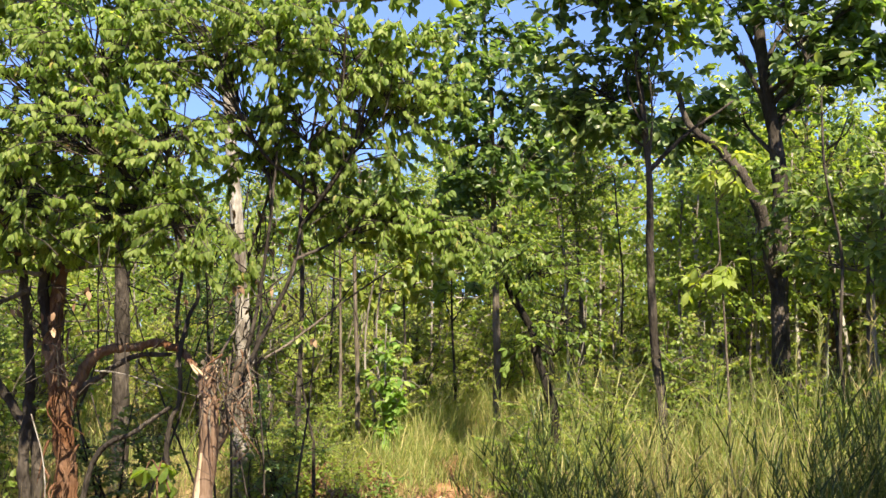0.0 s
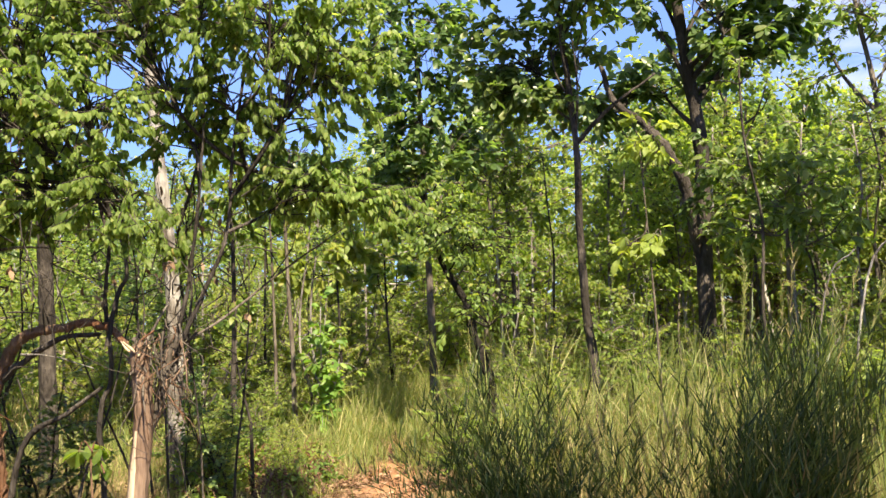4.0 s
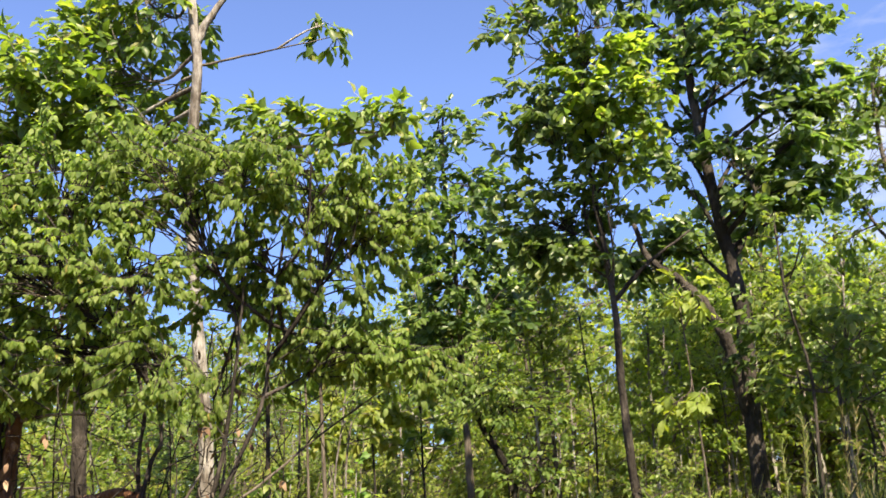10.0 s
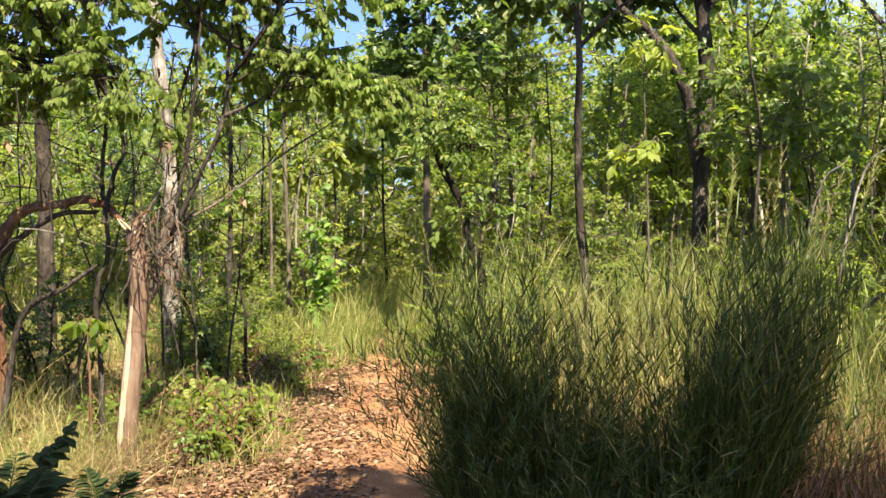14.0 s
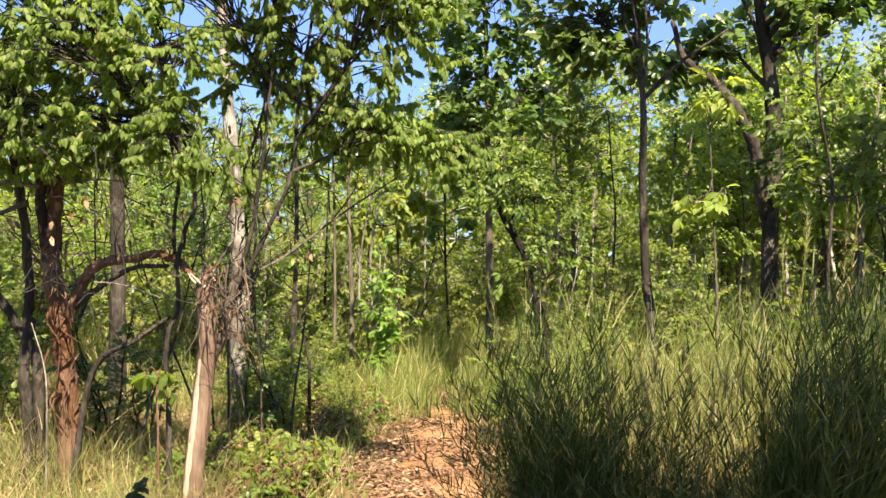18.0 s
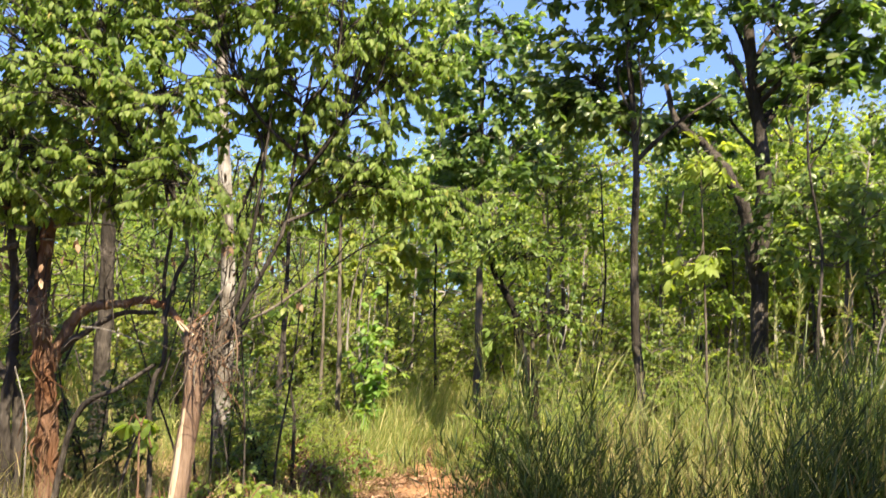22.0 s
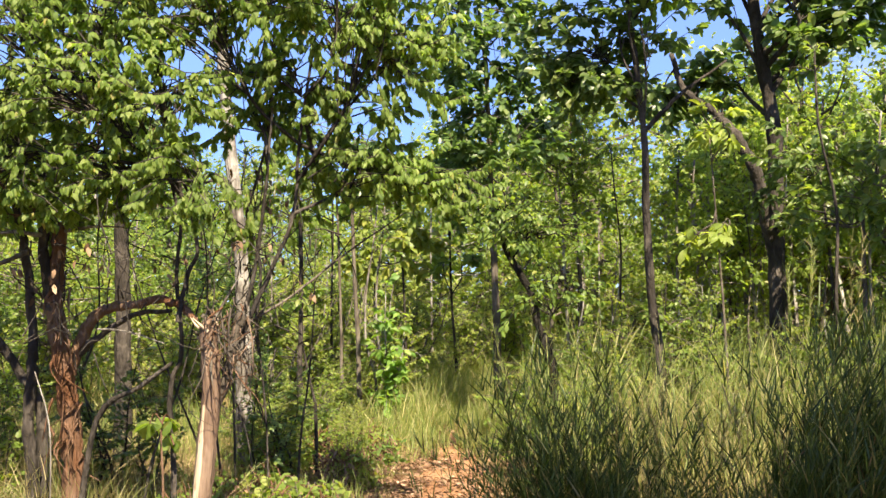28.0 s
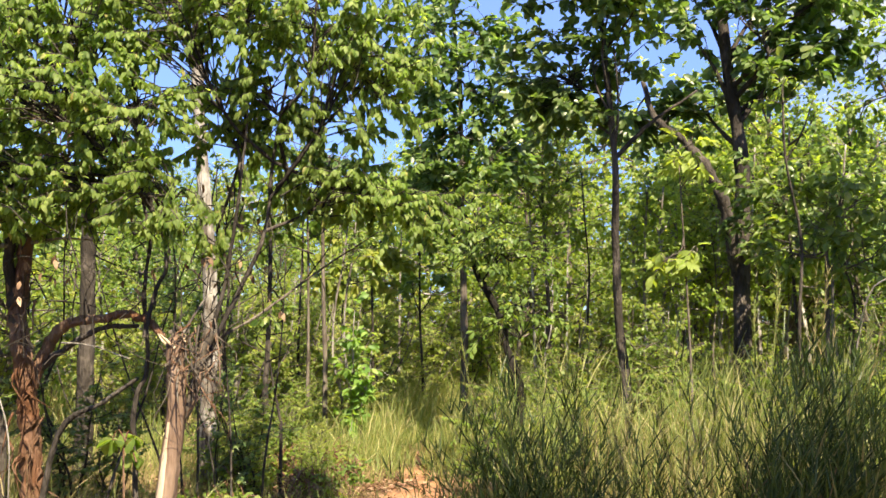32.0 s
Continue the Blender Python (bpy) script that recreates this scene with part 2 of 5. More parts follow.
GRASS_STRAW = leaf_mat("grass straw", [(0.0, (0.08, 0.11, 0.024)), (0.4, (0.16, 0.14, 0.05)), (0.75, (0.28, 0.22, 0.1)), (1.0, (0.45, 0.37, 0.2))], 0.38, 0.6, 1.1)
GRASS_RUST = leaf_mat("grass rust", [(0.0, (0.07, 0.035, 0.018)), (0.5, (0.17, 0.09, 0.045)), (1.0, (0.34, 0.22, 0.12))], 0.25, 0.7, 1.0)
BARK_DARK = bark_mat("dark bark", [(0.25, (0.01, 0.009, 0.008)), (0.5, (0.034, 0.029, 0.026)), (0.72, (0.11, 0.095, 0.085))], 7, 0.8, 0.3)
# Near-black: shade on the backlit trunks is put into the bark colour.
BARK_SHADED = bark_mat("blackish bark", [(0.3, (0.006, 0.005, 0.0045)), (0.52, (0.013, 0.0115, 0.01)), (0.72, (0.04, 0.036, 0.032))], 5, 1.0, 0.5)
FERN_LEAF = leaf_mat("fern leaf", [(0.0, (0.02, 0.04, 0.014)), (0.7, (0.036, 0.062, 0.02)), (1.0, (0.06, 0.08, 0.028))], 0.3, 0.65, 1.6, 0.12)
BARK_GREY = bark_mat("grey bark", [(0.3, (0.025, 0.02, 0.015)), (0.5, (0.078, 0.065, 0.054)), (0.72, (0.2, 0.175, 0.15))])
BARK_PALE = bark_mat("pale bark", [(0.34, (0.035, 0.028, 0.024)), (0.46, (0.1, 0.085, 0.073)), (0.56, (0.23, 0.215, 0.2)), (0.72, (0.45, 0.435, 0.415))], 6, 0.8)
BARK_RED = bark_mat("red bark", [(0.3, (0.02, 0.009, 0.006)), (0.44, (0.11, 0.05, 0.026)), (0.56, (0.155, 0.09, 0.06)), (0.72, (0.23, 0.16, 0.115))], 8, 1.0, 0.12)
BARK_BROWN = bark_mat("stripped brown bark", [(0.3, (0.04, 0.024, 0.017)), (0.48, (0.13, 0.085, 0.062)), (0.6, (0.2, 0.14, 0.105)), (0.75, (0.3, 0.23, 0.18))], 7, 0.7, 0.1)
WOOD_BARE = bark_mat("bare wood", [(0.3, (0.16, 0.115, 0.08)), (0.5, (0.34, 0.26, 0.19)), (0.72, (0.5, 0.42, 0.325))], 7, 0.4, 0.06)
SOIL = soil_mat("forest soil", [(0.3, (0.05, 0.034, 0.018)), (0.5, (0.13, 0.092, 0.045)), (0.68, (0.22, 0.17, 0.08))], 1.3)
DIRT = soil_mat("red dirt", [(0.3, (0.1, 0.046, 0.024)), (0.48, (0.22, 0.115, 0.062)), (0.7, (0.36, 0.205, 0.12))], 2.4)


# ---- mesh helpers ----
class Shape:
    """Collects vertices and faces of one mesh."""

    def __init__(self):
        self.v, self.f, self.n = [], [], 0

    def add(self, verts, faces):
        verts = np.asarray(verts, float).reshape(-1, 3)
        self.v.append(verts)
        self.f.append((self.n, faces))
        self.n += len(verts)

    def mesh(self, name, material, smooth=True):
        me = bpy.data.meshes.new(name)
        faces = [tuple(i + off for i in q) for off, fs in self.f for q in fs]
        me.from_pydata(np.concatenate(self.v).tolist() if self.v else [], [], faces)
        if smooth:
            me.polygons.foreach_set("use_smooth", [True] * len(me.polygons))
        me.materials.append(material)
        me.update()
        return me


def part(name, shape, material, parent=None, label="", kind="", smooth=True):
    ob = new(name, shape.mesh(name, material, smooth))
    if parent is not None:
        ob.parent = parent
        ob.matrix_parent_inverse = Matrix.Translation(parent.location).inverted()
    if label:
        ob["label"] = label
    if kind:
        ob["kind"] = kind
    return ob


def thing(name, base, label, category, group="", kind=""):
    ob = new(name)
    ob.empty_display_size = 0.2
    ob.location = base
    return tagged(ob, label, category, group, kind)


def unit(v):
    v = np.asarray(v, float)
    return v / np.maximum(np.linalg.norm(v, axis=-1, keepdims=True), 1e-9)


def bend(pts, n):
    """A smooth line through the points, in n steps a piece."""
    p = np.asarray(pts, float)
    if len(p) == 2:
        return np.linspace(p[0], p[1], n + 1)
    ext = np.vstack([2 * p[0] - p[1], p, 2 * p[-1] - p[-2]])
    out = []
    for i in range(len(p) - 1):
        a, b, c, d = ext[i : i + 4]
        for t in np.linspace(0, 1, n, endpoint=False):
            out.append(0.5 * (2 * b + (c - a) * t + (2 * a - 5 * b + 4 * c - d) * t * t + (3 * b - a - 3 * c + d) * t**3))
    return np.array(out + [p[-1]])


def tube(shape, line, r0, r1, sides=7, rough=0.08, flare=0.0, taper=1.0):
    """A stem along a line, uneven, with a flared foot and a closed end."""
    line = np.asarray(line, float)
    n = len(line)
    tang = unit(np.gradient(line, axis=0))
    side = unit(np.cross(tang, (0.31, 0.17, 0.05) if abs(tang[0][2]) > 0.8 else (0, 0, 1)))
    up = np.cross(side, tang)
    s = np.linspace(0, 1, n)
    rad = r0 + (r1 - r0) * s**taper
    if flare:
        rad = rad * (1 + flare * np.exp(-s * 18))
    ang = np.linspace(0, 2 * math.pi, sides, endpoint=False)
    rr = rad[:, None] * (1 + rough * rng.normal(size=(n, sides)).clip(-1.8, 1.8))
    ring = line[:, None] + rr[..., None] * (np.cos(ang)[None, :, None] * side[:, None] + np.sin(ang)[None, :, None] * up[:, None])
    verts = np.vstack([ring.reshape(-1, 3), line[-1:] + tang[-1:] * r1])
    faces = []
    for i in range(n - 1):
        for k in range(sides):
            j = (k + 1) % sides
            faces.append((i * sides + k, i * sides + j, (i + 1) * sides + j, (i + 1) * sides + k))
    faces += [((n - 1) * sides + k, (n - 1) * sides + (k + 1) % sides, n * sides) for k in range(sides)]
    shape.add(verts, faces)


FINE = (np.array([(0, 0, 0), (-0.34, 0.3, 0.07), (0, 0.32, 0), (0.34, 0.3, 0.07), (-0.42, 0.66, 0.05), (0, 0.66, -0.05), (0.42, 0.66, 0.05), (0, 1.0, -0.2)]),
        [(0, 2, 1), (0, 3, 2), (1, 2, 5, 4), (2, 3, 6, 5), (4, 5, 7), (5, 6, 7)])
HANG = (np.array([(0, 0, 0), (-0.46, 0.3, 0.05), (0.46, 0.3, 0.05), (-0.36, 0.66, 0.03), (0.36, 0.66, 0.03), (0, 1.0, -0.14)]), [(0, 2, 1), (1, 2, 4, 3), (3, 4, 5)])
BROAD = (np.array([(0, 0, 0), (-0.3, 0.25, 0.05), (0.3, 0.25, 0.05), (-0.5, 0.66, 0.04), (0, 0.6, -0.06), (0.5, 0.66, 0.04), (-0.26, 0.92, -0.08), (0.26, 0.92, -0.08), (0, 1.0, -0.16)]),
         [(0, 4, 1), (0, 2, 4), (1, 4, 3), (2, 5, 4), (3, 4, 6), (4, 5, 7), (4, 7, 8, 6)])
COARSE = (np.array([(0, 0, 0), (-0.42, 0.55, 0.07), (0.42, 0.55, 0.07), (0, 1.0, -0.12)]), [(0, 2, 1), (1, 2, 3)])


def leaves(shape, at, along, facing, length, width, form=FINE):
    """Leaves at places, each along its own way, its upper face towards facing."""
    at, y = np.asarray(at, float), unit(along)
    x = unit(np.cross(y, facing))
    z = np.cross(x, y)
    v, f = form
    length, width = np.broadcast_to(length, len(at)), np.broadcast_to(width, len(at))
    pts = (v[None, :, :1] * width[:, None, None] * x[:, None] + v[None, :, 1:2] * length[:, None, None] * y[:, None]
           + v[None, :, 2:] * length[:, None, None] * z[:, None]) + at[:, None]
    k = len(v)
    shape.add(pts, [tuple(i * k + q for q in face) for i in range(len(at)) for face in f])


def whorls(shape, ends, ways, count, length, width, droop=0.5, form=FINE, spread=1.0, along=0.25):
    """Leaves in bunches round the ends of twigs, bending down."""
    at, y = [], []
    for e, w in zip(ends, ways):
        n = max(2, int(round(count * rng.uniform(0.7, 1.3))))
        d = unit(rng.normal(size=(n, 3)) * (1, 1, 0.45) * spread + w)
        d[:, 2] -= droop * rng.uniform(0.5, 1.5, n)
        at.append(e - np.outer(rng.uniform(0, along, n), w))
        y.append(d)
    at, y = np.concatenate(at), unit(np.concatenate(y))
    up = unit(np.array([0, 0, 0.3]) + 0.75 * np.array(SUN_DIR) + 0.5 * rng.normal(size=(len(at), 3)))
    size = rng.uniform(0.65, 1.2, len(at))
    leaves(shape, at, y, up, length * size, width * size, form)


def in_ball(n):
    v = unit(rng.normal(size=(n, 3)))
    return v * rng.uniform(0.25, 1, (n, 1)) ** 0.6


def tree(name, label, trunk, r0, r1, crown, leaf, bark, leafmat, count=6, droop=0.3, form=FINE, twig=0.35, group="", flare=0.3, rough=0.07, sides=9, hang=0.15, extra=(), limb_r=0.05, trunk_mat=None, single=False):
    """A tree: its trunk along a line, further stems, a limb into each lobe of the crown, twigs, and leaves in bunches at their ends.
    crown: lobes of (centre, radii, number of twig ends, where on the trunk its limb leaves, 0 to 1; 2 or more: on which further stem)."""
    line = bend(trunk, 7)
    root = thing(name, line[0], label, "tree", group)
    s = Shape()
    tube(s, line, r0, r1, sides, rough, flare, 0.8)
    part("trunk", s, trunk_mat or bark, root)
    others = []
    for title, pts, a, b, mat in extra:
        q = Shape()
        o = bend(pts, 6)
        o[1:-1] += rng.normal(size=(len(o) - 2, 3)) * a * 0.13
        tube(q, o, a, b, 7, 0.09)
        part(title, q, mat, root)
        others.append(o)
    fols, tw = {}, Shape()
    for centre, radii, n, leave, *own in crown:
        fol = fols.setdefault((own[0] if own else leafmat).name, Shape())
        centre, radii = np.asarray(centre, float), np.asarray(radii, float)
        if leave >= 2:
            o = others[int(leave) - 2]
            start, rad = o[int(rng.integers(int(len(o) * 0.6), len(o)))], 0.014
        else:
            start = line[int(leave * (len(line) - 1))]
            rad = min((r0 + (r1 - r0) * leave**0.8) * 0.5, limb_r)
        mid = start * 0.45 + centre * 0.55 + rng.normal(size=3) * radii * 0.2 - (0, 0, hang * radii[2])
        limb = bend([start, mid, centre + rng.normal(size=3) * radii * 0.2], 6)
        if np.linalg.norm(limb[-1] - start) > 0.3:
            q = Shape()
            tube(q, limb, max(rad, 0.012), 0.008, 6, 0.08)
            part("limb", q, bark, root)
        ends = centre + in_ball(n) * radii
        ways = []
        for e in ends:
            a = limb[rng.integers(len(limb) // 2, len(limb))]
            m = (a + e) / 2 + rng.normal(size=3) * 0.12 * np.linalg.norm(e - a) + (0, 0, 0.06)
            tl = bend([a, m, e], 3)
            tube(tw, tl, 0.0042 + 0.02 * leaf[0], 0.003, 4, 0.05)
            ways.append(unit(tl[-1] - tl[-2]))
        ends2, ways2 = [], []
        for e, w in zip(ends, ways):
            for _ in range(2):
                d = unit(w + rng.normal(size=3) * 0.7)
                ends2.append(e + d * twig * rng.uniform(0.4, 1))
                ways2.append(d)
        for e, f2 in zip(np.repeat(ends, 2, 0), ends2):
            tube(tw, [e, f2], 0.0045, 0.0025, 3, 0.0)
        whorls(fol, list(ends) + ends2, ways + ways2, count, leaf[0], leaf[1], droop, form, along=twig * 0.6)
    part("twigwork", tw, bark, root, kind="stuff")
    if single:
        v, per = np.concatenate(fols[leafmat.name].v), len(form[0])
        for i in range(0, len(v), per):
            q = Shape()
            q.add(v[i : i + per], form[1])
            part("leaf", q, leafmat, root)
    else:
        # Lobes with a leaf material of their own imitate sunlit sprays by paler colour.
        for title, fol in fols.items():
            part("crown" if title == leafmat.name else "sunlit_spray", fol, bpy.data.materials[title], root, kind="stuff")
    return root


def stem_line(a, b, sway=0.08, n=4):
    a, b = np.asarray(a, float), np.asarray(b, float)
    p = np.linspace(a, b, n)
    p[1:-1] += rng.normal(size=(n - 2, 3)) * sway * np.linalg.norm(b - a) * (1, 1, 0.3)
    return bend(p, 4)


# ---- ground ----
def ground_sheet():
    s = Shape()
    u = np.concatenate([-np.geomspace(14, 600, 26)[::-1], np.linspace(-13.5, 13.5, 82), np.geomspace(14, 600, 26)])
    v = np.concatenate([-np.geomspace(4, 600, 22)[::-1], np.linspace(-3.6, 24, 92), np.geomspace(24.5, 600, 24)])
    X, Y = np.meshgrid(u, v)
    Z = hump(X, Y)
    w = len(u)
    s.add(np.stack([X, Y, Z], -1), [(j * w + i, j * w + i + 1, (j + 1) * w + i + 1, (j + 1) * w + i) for j in range(len(v) - 1) for i in range(w - 1)])
    ob = part("ground", s, SOIL)
    return tagged(ob, "dry brown forest soil with thin litter", "ground", kind="structure")


def path_strip():
    s = Shape()
    ys = np.linspace(-14, 12.6, 180)
    m = 13
    pts = []
    for y in ys:
        half = (0.5 - 0.022 * max(0, y - 4)) * min(1, max(0.12, (12.9 - y) / 3.6))
        c = float(path_x(y))
        for k in range(m):
            q = -1 + 2 * k / (m - 1)
            edge = 0.14 * (noise.noise((y * 1.3, q * 0.8, 3.0)) * 1.7 + 0.9 * noise.noise((y * 4, q * 2, 9.0)))
            x = c + q * half * (1 + edge)
            z = float(hump(x, y)) + 0.02 - 0.03 * q * q + 0.012 * noise.noise((x * 4, y * 4, 0))
            pts.append((x, y, z))
    s.add(pts, [(j * m + i, j * m + i + 1, (j + 1) * m + i + 1, (j + 1) * m + i) for j in range(len(ys) - 1) for i in range(m - 1)])
    ob = part("path", s, DIRT)
    return tagged(ob, "worn footpath of orange-red dirt", "path", kind="structure")


def bare_patch(x0, y0, rx, ry):
    """A patch of bare dirt lying on the soil, with a ragged edge."""
    s, m, w = Shape(), 9, 40
    pts = []
    for i in range(m):
        for k in range(w):
            a = 2 * math.pi * k / w
            f = (i / (m - 1)) * (1 + 0.3 * noise.noise((math.cos(a) * 1.4, math.sin(a) * 1.4, 7.0)))
            x, y = x0 + rx * f * math.cos(a), y0 + ry * f * math.sin(a)
            pts.append((x, y, float(hump(x, y)) + 0.022 - 0.03 * (i / (m - 1)) ** 3 + 0.01 * noise.noise((x * 5, y * 5, 1.0))))
    s.add(pts, [(i * w + k, i * w + (k + 1) % w, (i + 1) * w + (k + 1) % w, (i + 1) * w + k) for i in range(m - 1) for k in range(w)])
    return tagged(part("bare_patch", s, DIRT), "patch of bare orange-red dirt among tussocks", "ground", kind="structure")


ground_sheet()
path_strip()
bare_patch(2.75, 4.75, 0.95, 1.0)

# ---- the trees that stand out ----
def lobes(*rows):
    """Lobes from rows of azimuth, elevation, distance, half width, half height, twig ends, leaving point."""
    return [(Q(az, el, d), (w, w * 0.9, h), n, lv, *own) for az, el, d, w, h, n, lv, *own in rows]


def rise(d, *dirs, foot=True):
    """A line of places by azimuth and elevation at one distance, from the ground up."""
    pts = [Q(az, el, d) for az, el in dirs]
    return ([P(dirs[0][0], d, -0.05)] if foot else []) + pts


tree("slender_tree", "slender tree with large dark green leaves in tiers", rise(14, (3.1, -0.3), (3.0, 7.1), (2.9, 15.5), (2.5, 19.7), (2.7, 23.4)), 0.07, 0.02,
     lobes((2.8, 22.4, 14, 0.55, 0.6, 15, 0.93), (1.3, 19.2, 13.8, 0.6, 0.5, 19, 0.82), (4.3, 19, 14.2, 0.6, 0.5, 19, 0.8), (2.8, 17, 13.6, 0.8, 0.5, 22, 0.72), (0.8, 14.6, 14, 0.7, 0.5, 19, 0.65),
           (5.2, 14.8, 14, 0.7, 0.5, 21, 0.64), (3.0, 12.8, 13.7, 0.9, 0.5, 22, 0.56), (0.6, 10.6, 14, 0.7, 0.5, 18, 0.5), (5.4, 11.2, 14, 0.7, 0.5, 19, 0.5), (2.6, 9.4, 13.8, 0.8, 0.4, 19, 0.44), (1.6, 7.4, 14, 0.5, 0.35, 12, 0.38)),
     (0.15, 0.088), BARK_DARK, DARK_LEAF, count=9, form=BROAD, trunk_mat=BARK_GREY, rough=0.12)
tree("straight_tree", "tall thin dark-barked tree with yellowing leaves", rise(10, (13.4, -3), (13.1, 0), (12.95, 6), (13.0, 11.3), (12.3, 20), (12.4, 26), (12.2, 33)), 0.068, 0.018,
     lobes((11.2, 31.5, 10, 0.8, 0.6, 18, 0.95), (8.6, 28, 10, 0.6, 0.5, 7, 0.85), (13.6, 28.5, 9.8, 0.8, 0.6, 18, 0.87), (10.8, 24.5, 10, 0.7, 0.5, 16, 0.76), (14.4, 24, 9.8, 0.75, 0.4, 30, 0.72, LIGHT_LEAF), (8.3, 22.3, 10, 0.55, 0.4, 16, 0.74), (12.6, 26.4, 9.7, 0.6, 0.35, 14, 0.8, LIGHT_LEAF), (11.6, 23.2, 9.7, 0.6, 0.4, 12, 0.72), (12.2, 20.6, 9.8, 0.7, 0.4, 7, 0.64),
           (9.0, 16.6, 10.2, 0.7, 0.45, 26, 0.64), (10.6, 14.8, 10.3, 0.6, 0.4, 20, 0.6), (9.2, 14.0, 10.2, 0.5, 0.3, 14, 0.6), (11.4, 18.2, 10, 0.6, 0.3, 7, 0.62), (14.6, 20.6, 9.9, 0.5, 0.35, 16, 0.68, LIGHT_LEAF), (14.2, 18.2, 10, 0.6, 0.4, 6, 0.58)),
     (0.135, 0.08), BARK_DARK, DARK_LEAF, count=10, form=BROAD, extra=[("limb", [Q(13.0, 11.0, 10), Q(15.3, 13.1, 10), Q(18.2, 14.9, 10.2)], 0.03, 0.012, BARK_DARK),
                                                         ("dead_branch", [Q(12.2, 25, 10), Q(9.6, 28.4, 9.9), Q(7.2, 30.6, 9.9)], 0.018, 0.006, BARK_GREY), ("dead_branch", [Q(9.4, 28.6, 9.9), Q(7.6, 28.4, 9.8), Q(5.6, 28.8, 9.8)], 0.008, 0.003, BARK_GREY),
                                                         ("dead_branch", [Q(10.6, 27.2, 9.9), Q(8.2, 25.8, 9.8), Q(6.2, 25.4, 9.8)], 0.008, 0.003, BARK_GREY), ("dead_branch", [Q(8.4, 29.6, 9.9), Q(7.0, 32, 9.9), Q(5.8, 33, 9.9)], 0.007, 0.003, BARK_GREY)])
tree("tall_tree", "tall forked dark-barked tree with a broad leafy crown", rise(13, (20.4, -1), (20.55, 5), (20.7, 10.4), (20.1, 15.6), (19.6, 21.8), (19.4, 27.2), (19, 36)), 0.15, 0.05,
     lobes((18.5, 33, 13, 1.1, 0.8, 24, 0.97), (21.5, 31, 13, 1.0, 0.8, 24, 0.88), (23.6, 28, 13, 1.0, 0.7, 24, 0.8), (16.2, 30.5, 13.3, 0.9, 0.7, 18, 0.85), (25.6, 25, 13, 0.9, 0.55, 20, 0.72), (22.4, 24, 12.8, 1.0, 0.55, 20, 0.68),
           (17.2, 25.5, 13.4, 0.7, 0.6, 13, 0.7), (24.4, 20.4, 13, 0.9, 0.45, 17, 0.6), (21.8, 18.6, 12.7, 0.8, 0.4, 13, 0.55), (26.6, 22.4, 13, 0.6, 0.4, 14, 0.66), (26.2, 19.6, 13, 0.6, 0.35, 12, 0.6), (17.4, 20.6, 13.2, 0.6, 0.4, 9, 0.6), (22.8, 15.2, 13, 0.7, 0.35, 9, 0.52), (25, 16.8, 13, 0.7, 0.35, 10, 0.56), (20.4, 27.4, 12.8, 0.9, 0.6, 16, 0.8), (24.0, 16.4, 13, 0.7, 0.4, 11, 0.5), (16.6, 13.2, 13.4, 0.7, 0.35, 12, 2), (14.6, 12.6, 13.4, 0.5, 0.3, 8, 2), (18.4, 14.4, 13.2, 0.6, 0.35, 10, 0.45), (18.0, 18.6, 13, 0.6, 0.45, 7, 0.52)),
     (0.18, 0.105), BARK_DARK, DARK_LEAF, count=9, form=BROAD, extra=[("fork", [Q(20.45, 3.2, 13), Q(19.8, 6.6, 12.8), Q(19.3, 8.7, 12.75), Q(18.2, 10.7, 12.7), Q(16.8, 12.3, 12.8), Q(15.5, 13.4, 13), Q(14.8, 15.6, 13.1)], 0.1, 0.035, BARK_DARK)])
tree("yellow_sapling", "thin sapling with large yellow-green leaves", rise(9.5, (17.4, -2), (17.2, 5), (17.0, 10.4)), 0.018, 0.006,
     lobes((17.4, 11.4, 9.5, 0.25, 0.2, 4, 1.0), (18.2, 10.4, 9.4, 0.2, 0.15, 3, 0.92), (16.4, 4.3, 9.5, 0.25, 0.08, 4, 0.72), (18.2, 4.5, 9.4, 0.25, 0.08, 3, 0.72)), (0.15, 0.08), BARK_GREY, YELLOW_LEAF, count=5, twig=0.16, single=True)
tree("light_tree", "young tree with a pale green rounded crown", rise(16, (32.0, 0), (31.4, 4.1), (30.9, 9.9), (30.6, 13.1), (30.0, 17.5), (30.2, 22)), 0.09, 0.025,
     lobes((30.4, 22, 16, 0.7, 0.6, 26, 0.95), (28.8, 20.2, 16, 0.8, 0.5, 24, 0.85), (32.0, 20, 16, 0.9, 0.6, 28, 0.82), (30.2, 17.6, 15.6, 1.0, 0.5, 26, 0.74), (33.2, 16.4, 16, 0.7, 0.5, 18, 0.66), (28.2, 15.6, 16.3, 0.6, 0.45, 14, 2), (31.6, 14.4, 16, 0.8, 0.4, 18, 0.6), (27.6, 12.8, 16.3, 0.5, 0.35, 8, 2)),
     (0.12, 0.062), BARK_GREY, HANGING_LEAF, count=13, droop=0.6, form=HANG, extra=[("fork", [Q(30.8, 10.8, 16), Q(29.3, 12.8, 16.1), Q(28.4, 14.8, 16.2)], 0.045, 0.02, BARK_GREY)])
